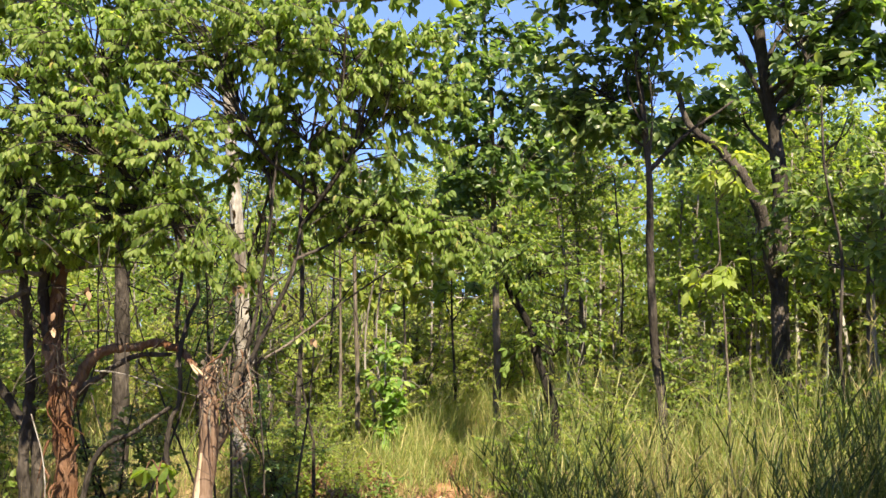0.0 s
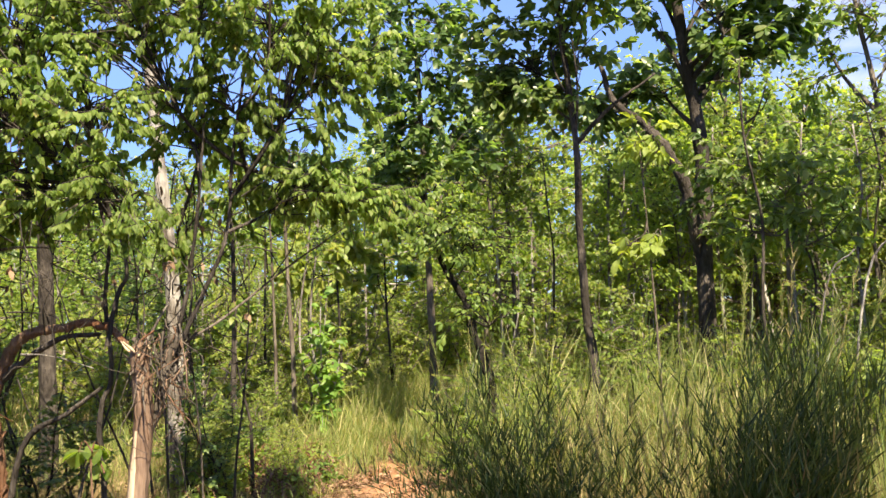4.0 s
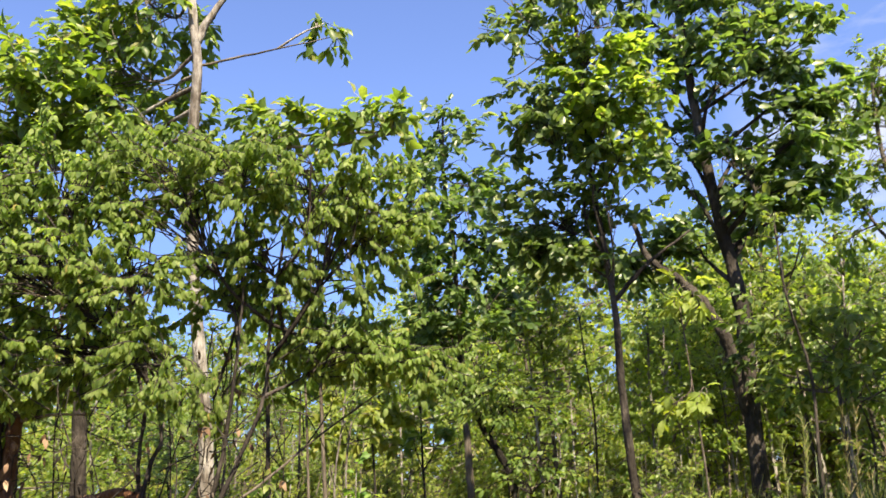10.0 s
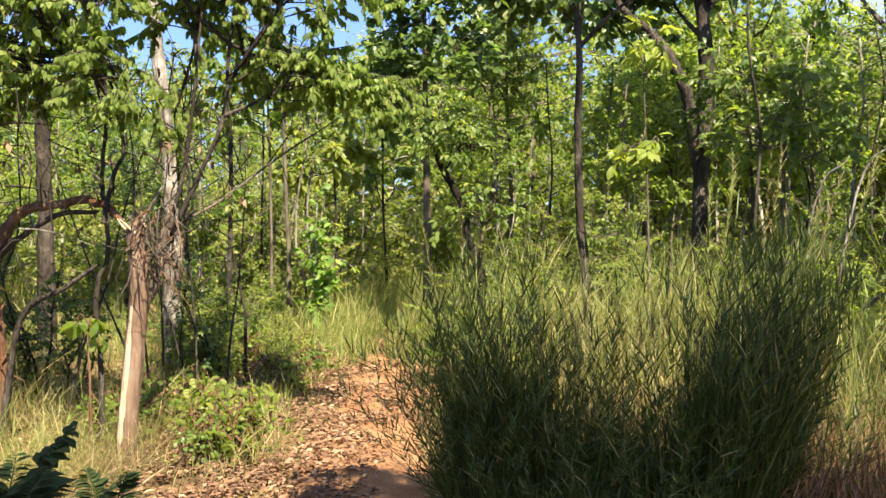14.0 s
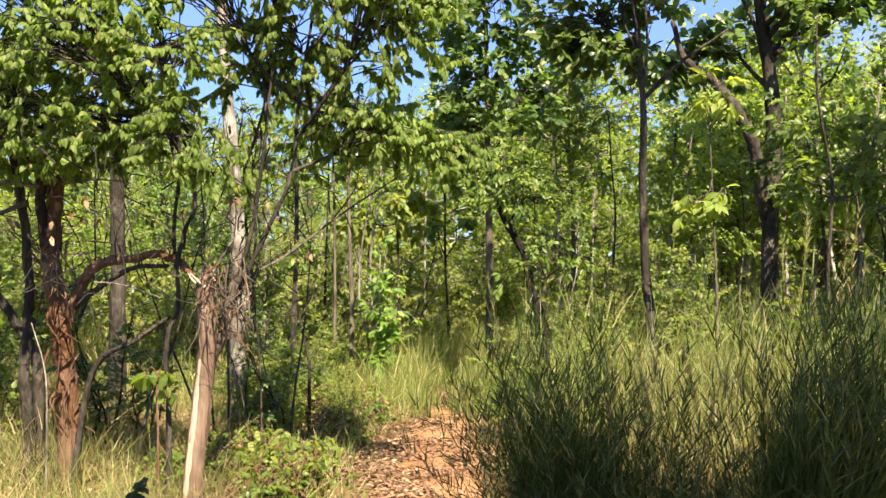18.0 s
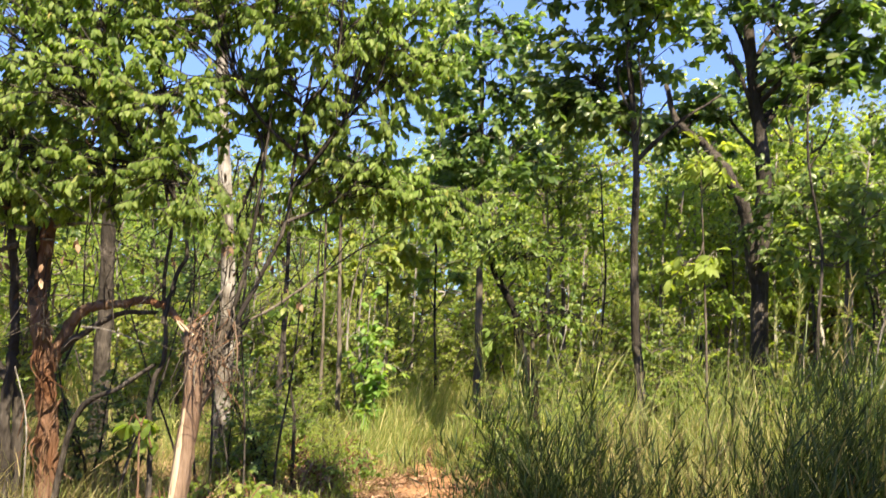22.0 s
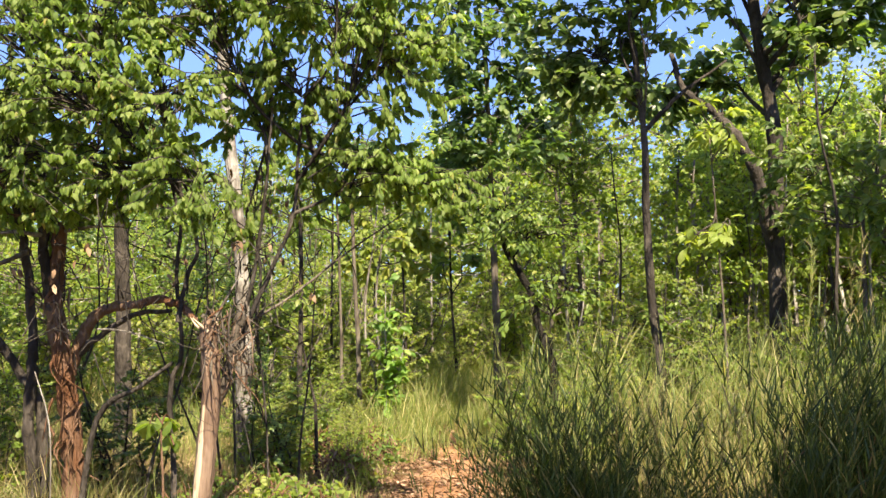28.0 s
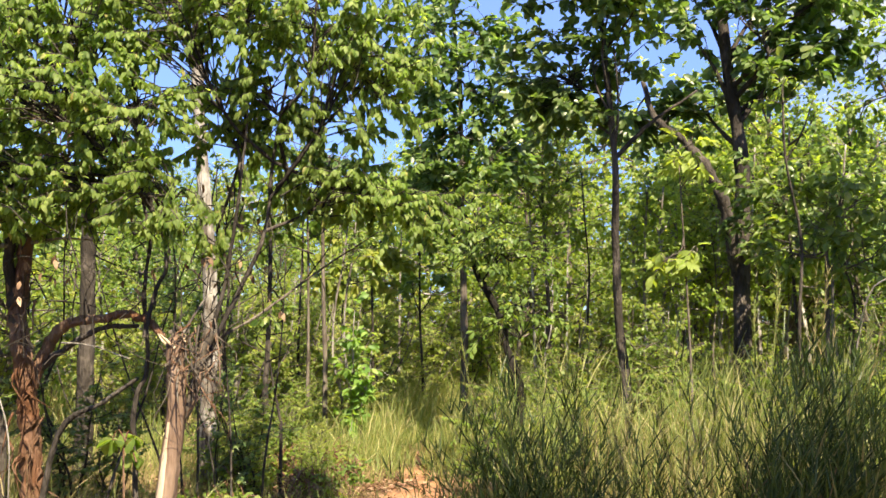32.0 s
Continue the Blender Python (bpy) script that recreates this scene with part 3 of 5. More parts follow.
tree("feathery_tree", "pale green tree with fine feathery leaves", rise(17, (8.6, -2), (8.4, 4), (8.2, 9), (8.3, 13.5)), 0.06, 0.015,
     lobes((8.3, 14, 17, 0.6, 0.4, 30, 0.97), (7.1, 12.6, 17, 0.6, 0.35, 34, 0.88), (9.5, 13, 17, 0.6, 0.35, 34, 0.88), (8.2, 11.2, 16.8, 0.8, 0.35, 40, 0.78), (6.7, 9.6, 17, 0.6, 0.3, 30, 0.7), (9.8, 9.8, 17, 0.6, 0.3, 30, 0.7), (8.4, 8, 16.8, 0.7, 0.3, 30, 0.6)),
     (0.06, 0.03), BARK_GREY, LIGHT_LEAF, count=15, droop=0.2, form=HANG, twig=0.3)
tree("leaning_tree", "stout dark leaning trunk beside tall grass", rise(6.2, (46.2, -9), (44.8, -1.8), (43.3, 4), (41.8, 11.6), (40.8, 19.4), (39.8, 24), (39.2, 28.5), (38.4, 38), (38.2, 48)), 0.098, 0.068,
     lobes((40, 52, 6.4, 0.5, 0.3, 7, 0.98), (37.4, 51, 6.4, 0.4, 0.3, 5, 0.99)), (0.2, 0.1), BARK_SHADED, MID_LEAF, rough=0.05)
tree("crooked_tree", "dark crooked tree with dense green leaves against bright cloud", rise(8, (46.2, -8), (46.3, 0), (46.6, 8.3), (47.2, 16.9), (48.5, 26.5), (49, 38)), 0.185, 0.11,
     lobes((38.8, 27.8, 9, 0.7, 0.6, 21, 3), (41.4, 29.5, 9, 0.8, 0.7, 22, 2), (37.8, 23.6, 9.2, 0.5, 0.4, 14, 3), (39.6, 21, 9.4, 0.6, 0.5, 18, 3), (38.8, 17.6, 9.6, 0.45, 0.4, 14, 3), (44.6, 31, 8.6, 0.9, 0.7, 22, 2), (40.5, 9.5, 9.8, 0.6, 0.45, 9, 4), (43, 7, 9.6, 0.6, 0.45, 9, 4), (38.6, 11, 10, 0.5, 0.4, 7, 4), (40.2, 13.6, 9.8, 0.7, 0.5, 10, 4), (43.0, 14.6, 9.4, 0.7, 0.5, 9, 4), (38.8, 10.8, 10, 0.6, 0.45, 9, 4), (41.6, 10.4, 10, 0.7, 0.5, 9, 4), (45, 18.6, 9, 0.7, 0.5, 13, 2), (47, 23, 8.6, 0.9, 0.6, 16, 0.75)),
     (0.125, 0.075), BARK_SHADED, DARK_LEAF, count=9, form=BROAD, extra=[("limb", [Q(46.7, 12, 8), Q(45.4, 14.6, 8.2), Q(44.5, 17, 8.4), Q(44.9, 21.4, 8.5), Q(43.3, 27.7, 8.6)], 0.07, 0.03, BARK_SHADED),
                                               ("limb", [Q(44.6, 17.2, 8.4), Q(42.6, 19.6, 8.7), Q(41.0, 20.6, 9), Q(39.4, 23, 9.2)], 0.04, 0.015, BARK_SHADED),
                                               ("limb", [Q(46.6, 6, 8), Q(44.6, 8.8, 8.6), Q(42, 11.4, 9.4)], 0.04, 0.015, BARK_SHADED)])
tree("pale_tree", "tall straight tree with pale patchy bark", rise(9.2, (-12.9, -5), (-12.9, 2.3), (-13.3, 7.6), (-13.9, 14.7), (-14.1, 21.7), (-13.9, 26.7), (-14.4, 31), (-14.4, 37)), 0.085, 0.045,
     lobes((-12, 36.5, 9.2, 0.8, 0.5, 30, 0.97), (-16.8, 29.5, 9.8, 0.8, 0.6, 40, 0.88), (-20.6, 26.4, 10.2, 1.0, 0.6, 54, 0.78), (-25.4, 23.4, 10.2, 1.0, 0.6, 57, 0.72), (-19, 22.6, 10, 0.8, 0.5, 44, 0.68), (-27.6, 20.2, 10.4, 0.8, 0.5, 40, 0.66), (-15.6, 24.4, 9.9, 0.5, 0.35, 8, 0.74), (-8.6, 33.4, 9.2, 0.5, 0.35, 8, 2), (-5.2, 29.2, 9.2, 0.25, 0.2, 3, 3), (-5.8, 23.2, 8.6, 0.5, 0.14, 9, 4), (-1.6, 23.2, 8.6, 0.5, 0.2, 14, 4), (-9.4, 22.6, 8.8, 0.45, 0.2, 8, 4)),
     (0.18, 0.1), BARK_PALE, MID_LEAF, rough=0.05, extra=[("limb", [Q(-13.9, 28, 9.2), Q(-12.4, 30.4, 9.2), Q(-9, 33.4, 9.2)], 0.05, 0.02, BARK_PALE),
                                              ("limb", [Q(-13.8, 26.6, 9.2), Q(-9.3, 27.7, 9.1), Q(-4.9, 28.6, 9.1)], 0.016, 0.005, BARK_GREY),
                                              ("limb", [Q(-14.0, 20, 9.2), Q(-11.6, 21.5, 8.9), Q(-4.2, 22.1, 8.6), Q(-0.2, 22.8, 8.6)], 0.025, 0.01, BARK_PALE)])

# ---- the broken tree, the red tree beside it and what leans on them ----
D1, D2 = 6.1, 7.0
broken = tree("broken_tree", "small tree with a stripped broken trunk and hanging light leaves", rise(D1, (-15.4, -13), (-14.9, -8), (-14.6, -4.7), (-14.7, -0.4)), 0.068, 0.062,
     lobes((-26, 17.6, 6.4, 0.6, 0.35, 54, 4), (-21.5, 19.6, 6.2, 0.6, 0.35, 54, 4), (-16.5, 19.4, 6.1, 0.55, 0.35, 54, 2), (-11.5, 20.4, 6.0, 0.55, 0.35, 54, 3), (-7, 19.6, 5.9, 0.5, 0.35, 46, 2), (-3.2, 18.6, 5.9, 0.4, 0.35, 40, 2), (-1.2, 15.2, 5.9, 0.3, 0.35, 26, 2),
           (-28.5, 13, 6.6, 0.6, 0.4, 54, 4), (-23, 14, 6.2, 0.6, 0.4, 56, 4), (-17.5, 14, 6.0, 0.5, 0.4, 44, 4), (-27, 8.6, 6.5, 0.6, 0.3, 46, 4), (-21, 9, 6.3, 0.5, 0.3, 40, 4), (-16.5, 9.0, 5.9, 0.35, 0.3, 26, 4), (-12.6, 12.6, 6.3, 0.3, 0.3, 14, 3),
           (-9, 15.4, 6.1, 0.35, 0.25, 26, 2), (-8.5, 12.4, 6.3, 0.42, 0.28, 16, 2), (-5, 14, 6.1, 0.4, 0.3, 16, 2), (-4, 9.4, 6.2, 0.45, 0.18, 36, 2), (-0.8, 8.4, 6.2, 0.35, 0.2, 32, 2), (-7.4, 8, 6.6, 0.3, 0.2, 10, 2), (-12, 6.4, 6.4, 0.25, 0.15, 6, 3)),
     (0.062, 0.031), BARK_DARK, HANGING_LEAF, count=21, droop=1.5, form=HANG, twig=0.22, limb_r=0.014, trunk_mat=BARK_BROWN,
     extra=[("stem", rise(6.2, (-14.2, -4.6), (-12.8, -1.3), (-10.8, 3.2), (-9.4, 6.6), (-9.0, 11), (-8.0, 17), foot=False), 0.019, 0.01, BARK_DARK),
            ("stem", [Q(-13.1, -1.3, 6.3), Q(-12.0, 2.5, 6.3), Q(-11.3, 7.1, 6.2), Q(-10.7, 13, 6.1), Q(-10.4, 19.6, 6.0)], 0.018, 0.007, BARK_DARK),
            ("stem", [Q(-16.6, -0.1, 6.25), Q(-16.0, 2.8, 6.3), Q(-15.4, 4.6, 6.3), Q(-16.4, 8, 6.3), Q(-19, 12.5, 6.3)], 0.017, 0.008, BARK_DARK),
            ("stem", rise(6.5, (-16.9, -8.5), (-17.1, -4.2), (-16.4, -1.8), (-16.7, 2.8), (-16.5, 6.3), (-17.6, 11)), 0.022, 0.01, BARK_DARK),
            ("shaggy_stem", rise(6.15, (-14.8, -6.6), (-13.9, -4.4), (-13.1, -1.0), (-12.7, 0.2), foot=False), 0.03, 0.04, BARK_GREY),
            ("stem", [Q(-12.9, -0.6, 6.3), Q(-9.6, 1.4, 6.4), Q(-5.6, 4.4, 6.5), Q(-2.2, 6.6, 6.5)], 0.012, 0.004, BARK_GREY),
            ("stem", [Q(-14.7, -0.6, 6.15), Q(-13.6, 1.4, 6.2), Q(-12.6, 3.0, 6.3)], 0.012, 0.006, BARK_PALE)])


def long_flake(line, r, width, side, thick=0.004):
    """A strip of bare wood lying on a stem: a long pointed sheet, bowed round it."""
    s = Shape()
    line = bend(line, 6)
    n = len(line)
    rows = []
    for i, c in enumerate(line):
        t = i / (n - 1)
        w = width * (math.sin(math.pi * (0.06 + 0.88 * t)) ** 0.6) * (1 + 0.2 * rng.normal())
        for q in np.linspace(-1, 1, 5):
            a = side + q * w / r
            for h in (0.0, thick):
                rows.append(c + (r * (1 - 0.2 * t) + h) * np.array([math.cos(a), math.sin(a), 0]))
    f = []
    for i in range(n - 1):
        for q in range(4):
            a, b = (i * 5 + q) * 2, ((i + 1) * 5 + q) * 2
            f += [(a + 1, a + 3, b + 3, b + 1), (a, b, b + 2, a + 2)]
        a, b = i * 10, (i + 1) * 10
        f += [(a, a + 1, b + 1, b), (a + 8, b + 8, b + 9, a + 9)]
    f += [(0, 2, 3, 1), (2, 4, 5, 3), (4, 6, 7, 5), (6, 8, 9, 7)]
    s.add(np.array(rows), f)
    return s


broken_trunk = next(c for c in broken.children if c.name.startswith("trunk"))
part("bare_strip", long_flake(rise(D1, (-15.4, -13), (-14.9, -8), (-14.65, -5.2)), 0.073, 0.027, radians(-118), 0.005), WOOD_BARE, broken_trunk, "bleached strip of bare wood")
for k in range(14):
    a = Q(-14.9 + rng.normal() * 0.35, -0.6 + rng.normal() * 0.6, D1 + rng.normal() * 0.04)
    q = Shape()
    way = unit(rng.normal(size=3) * (0.8, 0.5, 0.4) + (0.15, -0.2, 0.55 if k % 3 else -0.8))
    tube(q, bend([a, a + way * 0.04, a + way * rng.uniform(0.06, 0.13) + rng.normal(size=3) * 0.02], 3), 0.016, 0.003, 5, 0.25)
    part("splinter", q, WOOD_BARE if k % 4 == 0 else BARK_GREY, broken_trunk, "torn splinter of pale wood" if k % 4 == 0 else "")

for k in range(64):
    a = Q(-13.6 + rng.normal() * 0.8, -0.6 + rng.normal() * 1.1, D1 + rng.normal() * 0.12)
    q = Shape()
    fall = rng.uniform(0.14, 0.5) * (1 if k % 9 else -0.6)
    side = rng.normal() * 0.075 + 0.02
    tube(q, bend([a, a + (side * 0.5 + rng.normal() * 0.03, -0.05, -fall * 0.3), a + (side + rng.normal() * 0.06, rng.normal() * 0.05, -fall * 0.7), a + (side * 0.7 + rng.normal() * 0.08, 0.02, -fall)], 3), rng.uniform(0.003, 0.008), 0.0016, 4, 0.35)
    part("dead_vine", q, (BARK_GREY, BARK_BROWN, BARK_DARK, BARK_RED, BARK_GREY)[k % 5], broken_trunk)
brush = Shape()
for k in range(120):
    a = Q(rng.uniform(-26, -6), rng.uniform(-2, 9), rng.uniform(6.0, 7.2))
    w = unit(rng.normal(size=3) * (0.6, 0.4, 0.5) + (0, 0, 0.9 if k % 3 else -0.7)) * rng.uniform(0.2, 0.7)
    tube(brush, bend([a, a + w * 0.35 + rng.normal(size=3) * 0.06, a + w * 0.7 + rng.normal(size=3) * 0.07, a + w + rng.normal(size=3) * 0.1], 3), 0.0055, 0.0018, 4, 0.1)
part("dead_brushwood", brush, BARK_DARK, broken, kind="stuff")
for k in range(8):
    az, d = rng.uniform(-23, -7.5), rng.uniform(6.6, 8.6)
    q = Shape()
    tube(q, stem_line(P(az, d, -0.02), Q(az + rng.normal() * 2.6, rng.uniform(3, 11), d + rng.normal() * 0.2), 0.018, 5), rng.uniform(0.007, 0.014), 0.004, 5, 0.1)
    part("thin_stem", q, BARK_DARK, broken)
hung = Shape()
ends = [Q(rng.uniform(-25, -8), rng.uniform(1, 8.5), rng.uniform(6.1, 7.0)) for _ in range(32)]
whorls(hung, ends, unit(rng.normal(size=(32, 3)) - (0, 0, 0.8)), 3, 0.07, 0.034, 1.6, HANG)
part("withered_leaves", hung, DRY_LEAF, broken, "hanging brown withered leaves", kind="stuff")

tree("red_tree", "red-brown forked tree with shaggy peeling bark", rise(D2, (-22.6, -8.8), (-22.9, -5), (-23.2, -2.7), (-23.7, 0.8), (-23.6, 3), (-23.4, 5.6)), 0.08, 0.05,
     lobes((-27.5, 10.4, 7.2, 0.6, 0.4, 40, 2), (-22, 11.5, 7.4, 0.6, 0.4, 34, 2), (-32, 9, 7.4, 0.5, 0.4, 18, 4), (-33.6, 13.4, 7.4, 0.6, 0.4, 26, 4), (-25, 6.4, 7.2, 0.4, 0.2, 16, 3), (-30.6, 12, 7.2, 0.5, 0.4, 30, 4)), (0.078, 0.04), BARK_RED, HANGING_LEAF, count=14, droop=1.4, form=HANG, twig=0.2, limb_r=0.014, rough=0.14, flare=0.25,
     extra=[("stem", [Q(-23.5, -1, D2), Q(-23.9, 1.5, D2), Q(-24.2, 3.4, D2), Q(-24.4, 6.5, D2), Q(-24.2, 9, D2)], 0.05, 0.025, BARK_DARK),
            ("stem", rise(7.2, (-24.8, -8.7), (-25.1, -5.7), (-24.9, -2.7), (-24.9, -0.3), (-25.3, 4.3), (-26, 7.5)), 0.05, 0.028, BARK_DARK),
            ("leaning_stem", [P(-24.4, 7.3, 0), Q(-24.4, -6.5, 7.3), Q(-24.8, -4.1, 7.3), Q(-27.2, -0.2, 7.3), Q(-30.1, 3.4, 7.3), Q(-31.9, 7.2, 7.3), Q(-33.1, 11.8, 7.3)], 0.045, 0.018, BARK_DARK),
            ("branch", [Q(-22.9, -3.0, D2), Q(-22.1, -0.7, D2), Q(-21.1, 0.6, 6.9), Q(-19.6, 1.0, 6.7), Q(-17.0, 1.2, 6.4), Q(-15.5, 0, 6.2)], 0.05, 0.022, BARK_RED),
            ("branch", [Q(-22.4, -1.9, D2), Q(-21.5, -1.1, 6.9), Q(-19.2, 0.4, 6.7), Q(-17.0, 0.6, 6.5)], 0.03, 0.014, BARK_DARK),
            ("dead_branch", [Q(-24.2, 5.2, D2), Q(-26, 5.4, 6.9), Q(-28, 5.0, 6.8)], 0.02, 0.006, BARK_PALE),
            ("dead_branch", [Q(-23.6, 5.4, D2), Q(-21.5, 5.8, 6.9), Q(-19.4, 5.7, 6.8)], 0.016, 0.005, BARK_PALE),
            ("dead_branch", [Q(-25.0, 4.3, 7.1), Q(-27.2, 3.4, 7), Q(-28.8, 3.8, 6.9)], 0.02, 0.006, BARK_GREY),
            ("twig", [Q(-21.3, -0.4, 6.8), Q(-19.6, -0.6, 6.6), Q(-17.4, -1.4, 6.4)], 0.008, 0.003, BARK_PALE),
            ("branch", [Q(-24.9, 8.2, 6.9), Q(-28.3, 9.8, 6.2), Q(-32.1, 12.2, 6.0), Q(-35.4, 13.7, 6.0), Q(-38, 14.6, 6.1), Q(-40.3, 16.7, 6.2)], 0.02, 0.009, BARK_GREY),
            ("branch", [Q(-24.2, 8.5, D2), Q(-26, 9.6, 7.1), Q(-28.6, 9.7, 7.2)], 0.025, 0.02, BARK_DARK)])
red_trunk = next(c for c in bpy.data.objects["red_tree"].children if c.name.startswith("trunk"))
for k in range(42):
    el = rng.uniform(-8, 5)
    a = Q(-22.75 - 0.075 * (el + 8.8) + rng.normal() * 0.35, el, D2 - 0.07)
    q = Shape()
    tube(q, bend([a, a + (rng.normal() * 0.03, -0.03, -0.09), a + (rng.normal() * 0.06, -0.02, -rng.uniform(0.14, 0.36))], 3), 0.012, 0.003, 4, 0.25)
    part("bark_shred", q, BARK_RED, red_trunk)

q = Shape()
tube(q, bend([P(-23.8, 6.45, -0.02), Q(-23.8, -10.6, 6.45), Q(-23.9, -5.9, 6.5), Q(-24.7, -2.8, 6.75)], 5), 0.0075, 0.004, 6, 0.15)
tagged(part("white_stick", q, BARK_PALE), "thin bleached dead stick leaning on a red trunk", "stick")
q = Shape()
tube(q, bend([P(-22.6, 6.9, -0.02), Q(-21.3, -5.8, 6.8), Q(-18.9, -4.0, 6.65), Q(-16.95, -2.6, 6.55)], 5), 0.024, 0.014, 6, 0.1)
tagged(part("fallen_branch", q, BARK_DARK), "dark fallen branch propped against thin stems", "branch")

for line, r0, bark in (([P(25.2, 7.6, -0.02), Q(27.2, 0.9, 7.5), Q(29.0, 3.5, 7.4)], 0.011, BARK_PALE), ([P(27.4, 7.6, -0.02), Q(29.5, 1.7, 7.5), Q(31.9, 4.6, 7.4)], 0.013, BARK_PALE), ([P(27.8, 7.0, -0.02), Q(29.6, -6, 6.9), Q(31.8, -3.9, 6.9), Q(33.8, -2.6, 7.0)], 0.016, BARK_GREY), ([P(35.6, 6.4, -0.02), Q(35.8, -5, 6.4), Q(36.6, -0.6, 6.4)], 0.009, BARK_DARK)):
    q = Shape()
    tube(q, bend(line, 5), r0, r0 * 0.45, 6, 0.12)
    tagged(part("dead_stick", q, bark), "thin dead stick leaning in tall grass", "stick", "dead sticks in the grass")

# ---- thin trees and saplings ----
def sapling(label, d, dirs, r0, r1, rows, leaf, mat, bark=BARK_DARK, count=6, droop=0.5, twig=0.25, name="thin_tree", rough=0.07):
    return tree(name, label, rise(d, *dirs), r0, r1, lobes(*rows), leaf, bark, mat, count=count, droop=droop, twig=twig, group="thin trees and saplings", flare=0.15, limb_r=0.012, rough=rough)


sapling("dark thin tree behind the broken trunk", 11, ((-9.5, -3.7), (-9.4, -1.1), (-9.3, 4.5), (-9.4, 8.3)), 0.042, 0.02, [(-9, 9.5, 11, 0.8, 0.4, 12, 0.95), (-10.5, 7, 11.3, 0.6, 0.35, 7, 0.8)], (0.17, 0.09), MID_LEAF)
sapling("slim grey forest tree with sparse leaves", 13, ((-6.9, -3), (-6.9, 0), (-7, 6.5), (-7.2, 10)), 0.032, 0.012, [(-7.4, 10, 13, 0.9, 0.5, 13, 0.95), (-6, 7.6, 13.4, 0.6, 0.3, 7, 0.8)], (0.18, 0.09), MID_LEAF, BARK_GREY)
sapling("slim tree with a pale streaked trunk", 12.6, ((-5.8, -4.8), (-5.8, -1.9), (-5.9, 0.6), (-6, 4.4), (-6, 8.4), (-5.6, 11)), 0.042, 0.02, [(-5.6, 11.4, 12.6, 0.9, 0.45, 13, 0.97), (-4.2, 9, 12.8, 0.6, 0.3, 8, 0.85)], (0.18, 0.09), DARK_LEAF, BARK_GREY)
sapling("thin crooked bare sapling", 8.6, ((-8.4, -6), (-8.5, -5.2), (-9.2, -1.5), (-9.1, 1.1)), 0.02, 0.008, [(-9.1, 1.6, 8.6, 0.2, 0.15, 3, 1.0)], (0.1, 0.06), MID_LEAF)
sapling("thin dark sapling with yellow-green leaves", 15, ((-2.8, -3), (-2.8, -1.1), (-2.9, 2.9), (-3, 5.5)), 0.028, 0.014, [(-3.6, 5.2, 15, 0.7, 0.4, 13, 0.95), (-1.8, 4.2, 15.4, 0.6, 0.4, 10, 0.85), (-4.4, 3.4, 15.2, 0.6, 0.4, 10, 0.8)], (0.2, 0.11), YELLOW_LEAF)
sapling("thin dark sapling with few branches", 16, ((0.4, -3.4), (0.2, 1.1), (0.2, 5.5)), 0.035, 0.015, [(0.4, 6.4, 16, 0.7, 0.4, 9, 0.97), (-0.8, 3.6, 16.3, 0.5, 0.3, 6, 0.7), (1.2, 3, 16, 0.4, 0.3, 4, 0.7)], (0.18, 0.1), MID_LEAF)
sapling("dark crooked leaning trunk with a leafy top", 9.2, ((6.9, -6), (6.65, -3.4), (5.8, -0.5), (5.5, 1.2), (4.45, 3.1), (3.95, 4.2), (3.7, 5.6)), 0.068, 0.022, [(3.9, 6.2, 9.2, 0.4, 0.3, 16, 0.98), (5.2, 5.0, 9.2, 0.4, 0.25, 14, 0.85), (6.8, 4.4, 9.4, 0.5, 0.35, 16, 0.75), (7.4, 2, 9.4, 0.45, 0.35, 14, 0.6), (6.2, 0.2, 9.0, 0.4, 0.25, 9, 0.5)], (0.08, 0.045), MID_LEAF, BARK_SHADED, rough=0.16)
sapling("small plant with a few broad sunlit leaves", 6.3, ((-17.5, -10), (-17.6, -7.2), (-17.5, -6.2)), 0.01, 0.005, [(-17.5, -6.3, 6.25, 0.12, 0.08, 2, 1.0), (-16.9, -7.6, 6.3, 0.1, 0.06, 1, 0.8)], (0.115, 0.085), LIGHT_LEAF, BARK_RED, 3, 0.6, 0.08, "broadleaf_plant")
DL = 8.2
sapling("dark slender sapling in straw grass", DL, ((-38.3, -6.1), (-38, -2.8), (-37.4, 1.6), (-37.3, 8), (-37, 12)), 0.03, 0.012, [(-42.5, 18, DL + 0.3, 0.8, 0.5, 44, 0.97), (-38.6, 17.6, DL + 0.4, 0.7, 0.45, 36, 0.98), (-38, 12, DL, 0.7, 0.4, 37, 0.97), (-40.5, 9, DL, 0.6, 0.4, 33, 0.85), (-36, 14.6, DL + 0.3, 0.6, 0.35, 33, 0.97), (-41, 14, DL, 0.6, 0.4, 33, 0.95), (-39.6, 5, DL + 0.4, 0.5, 0.35, 24, 0.7)], (0.085, 0.055), LIGHT_LEAF, count=11)
sapling("dark slender sapling in straw grass", DL + 0.3, ((-36.9, -4.8), (-37.2, 0.6), (-37, 5.3), (-36, 9)), 0.022, 0.01, [(-35.4, 9.5, DL, 0.6, 0.4, 36, 0.97), (-36.4, 6, DL + 0.6, 0.5, 0.3, 24, 0.85)], (0.085, 0.055), LIGHT_LEAF, count=11)
sapling("thin sapling leaning out of straw grass", DL - 0.4, ((-32.8, -6), (-35.2, -0.1), (-36.3, 6.7)), 0.022, 0.009, [(-36, 7.6, DL, 0.45, 0.3, 24, 0.97), (-37.4, 4.6, DL, 0.4, 0.3, 18, 0.8)], (0.085, 0.055), LIGHT_LEAF, count=11)
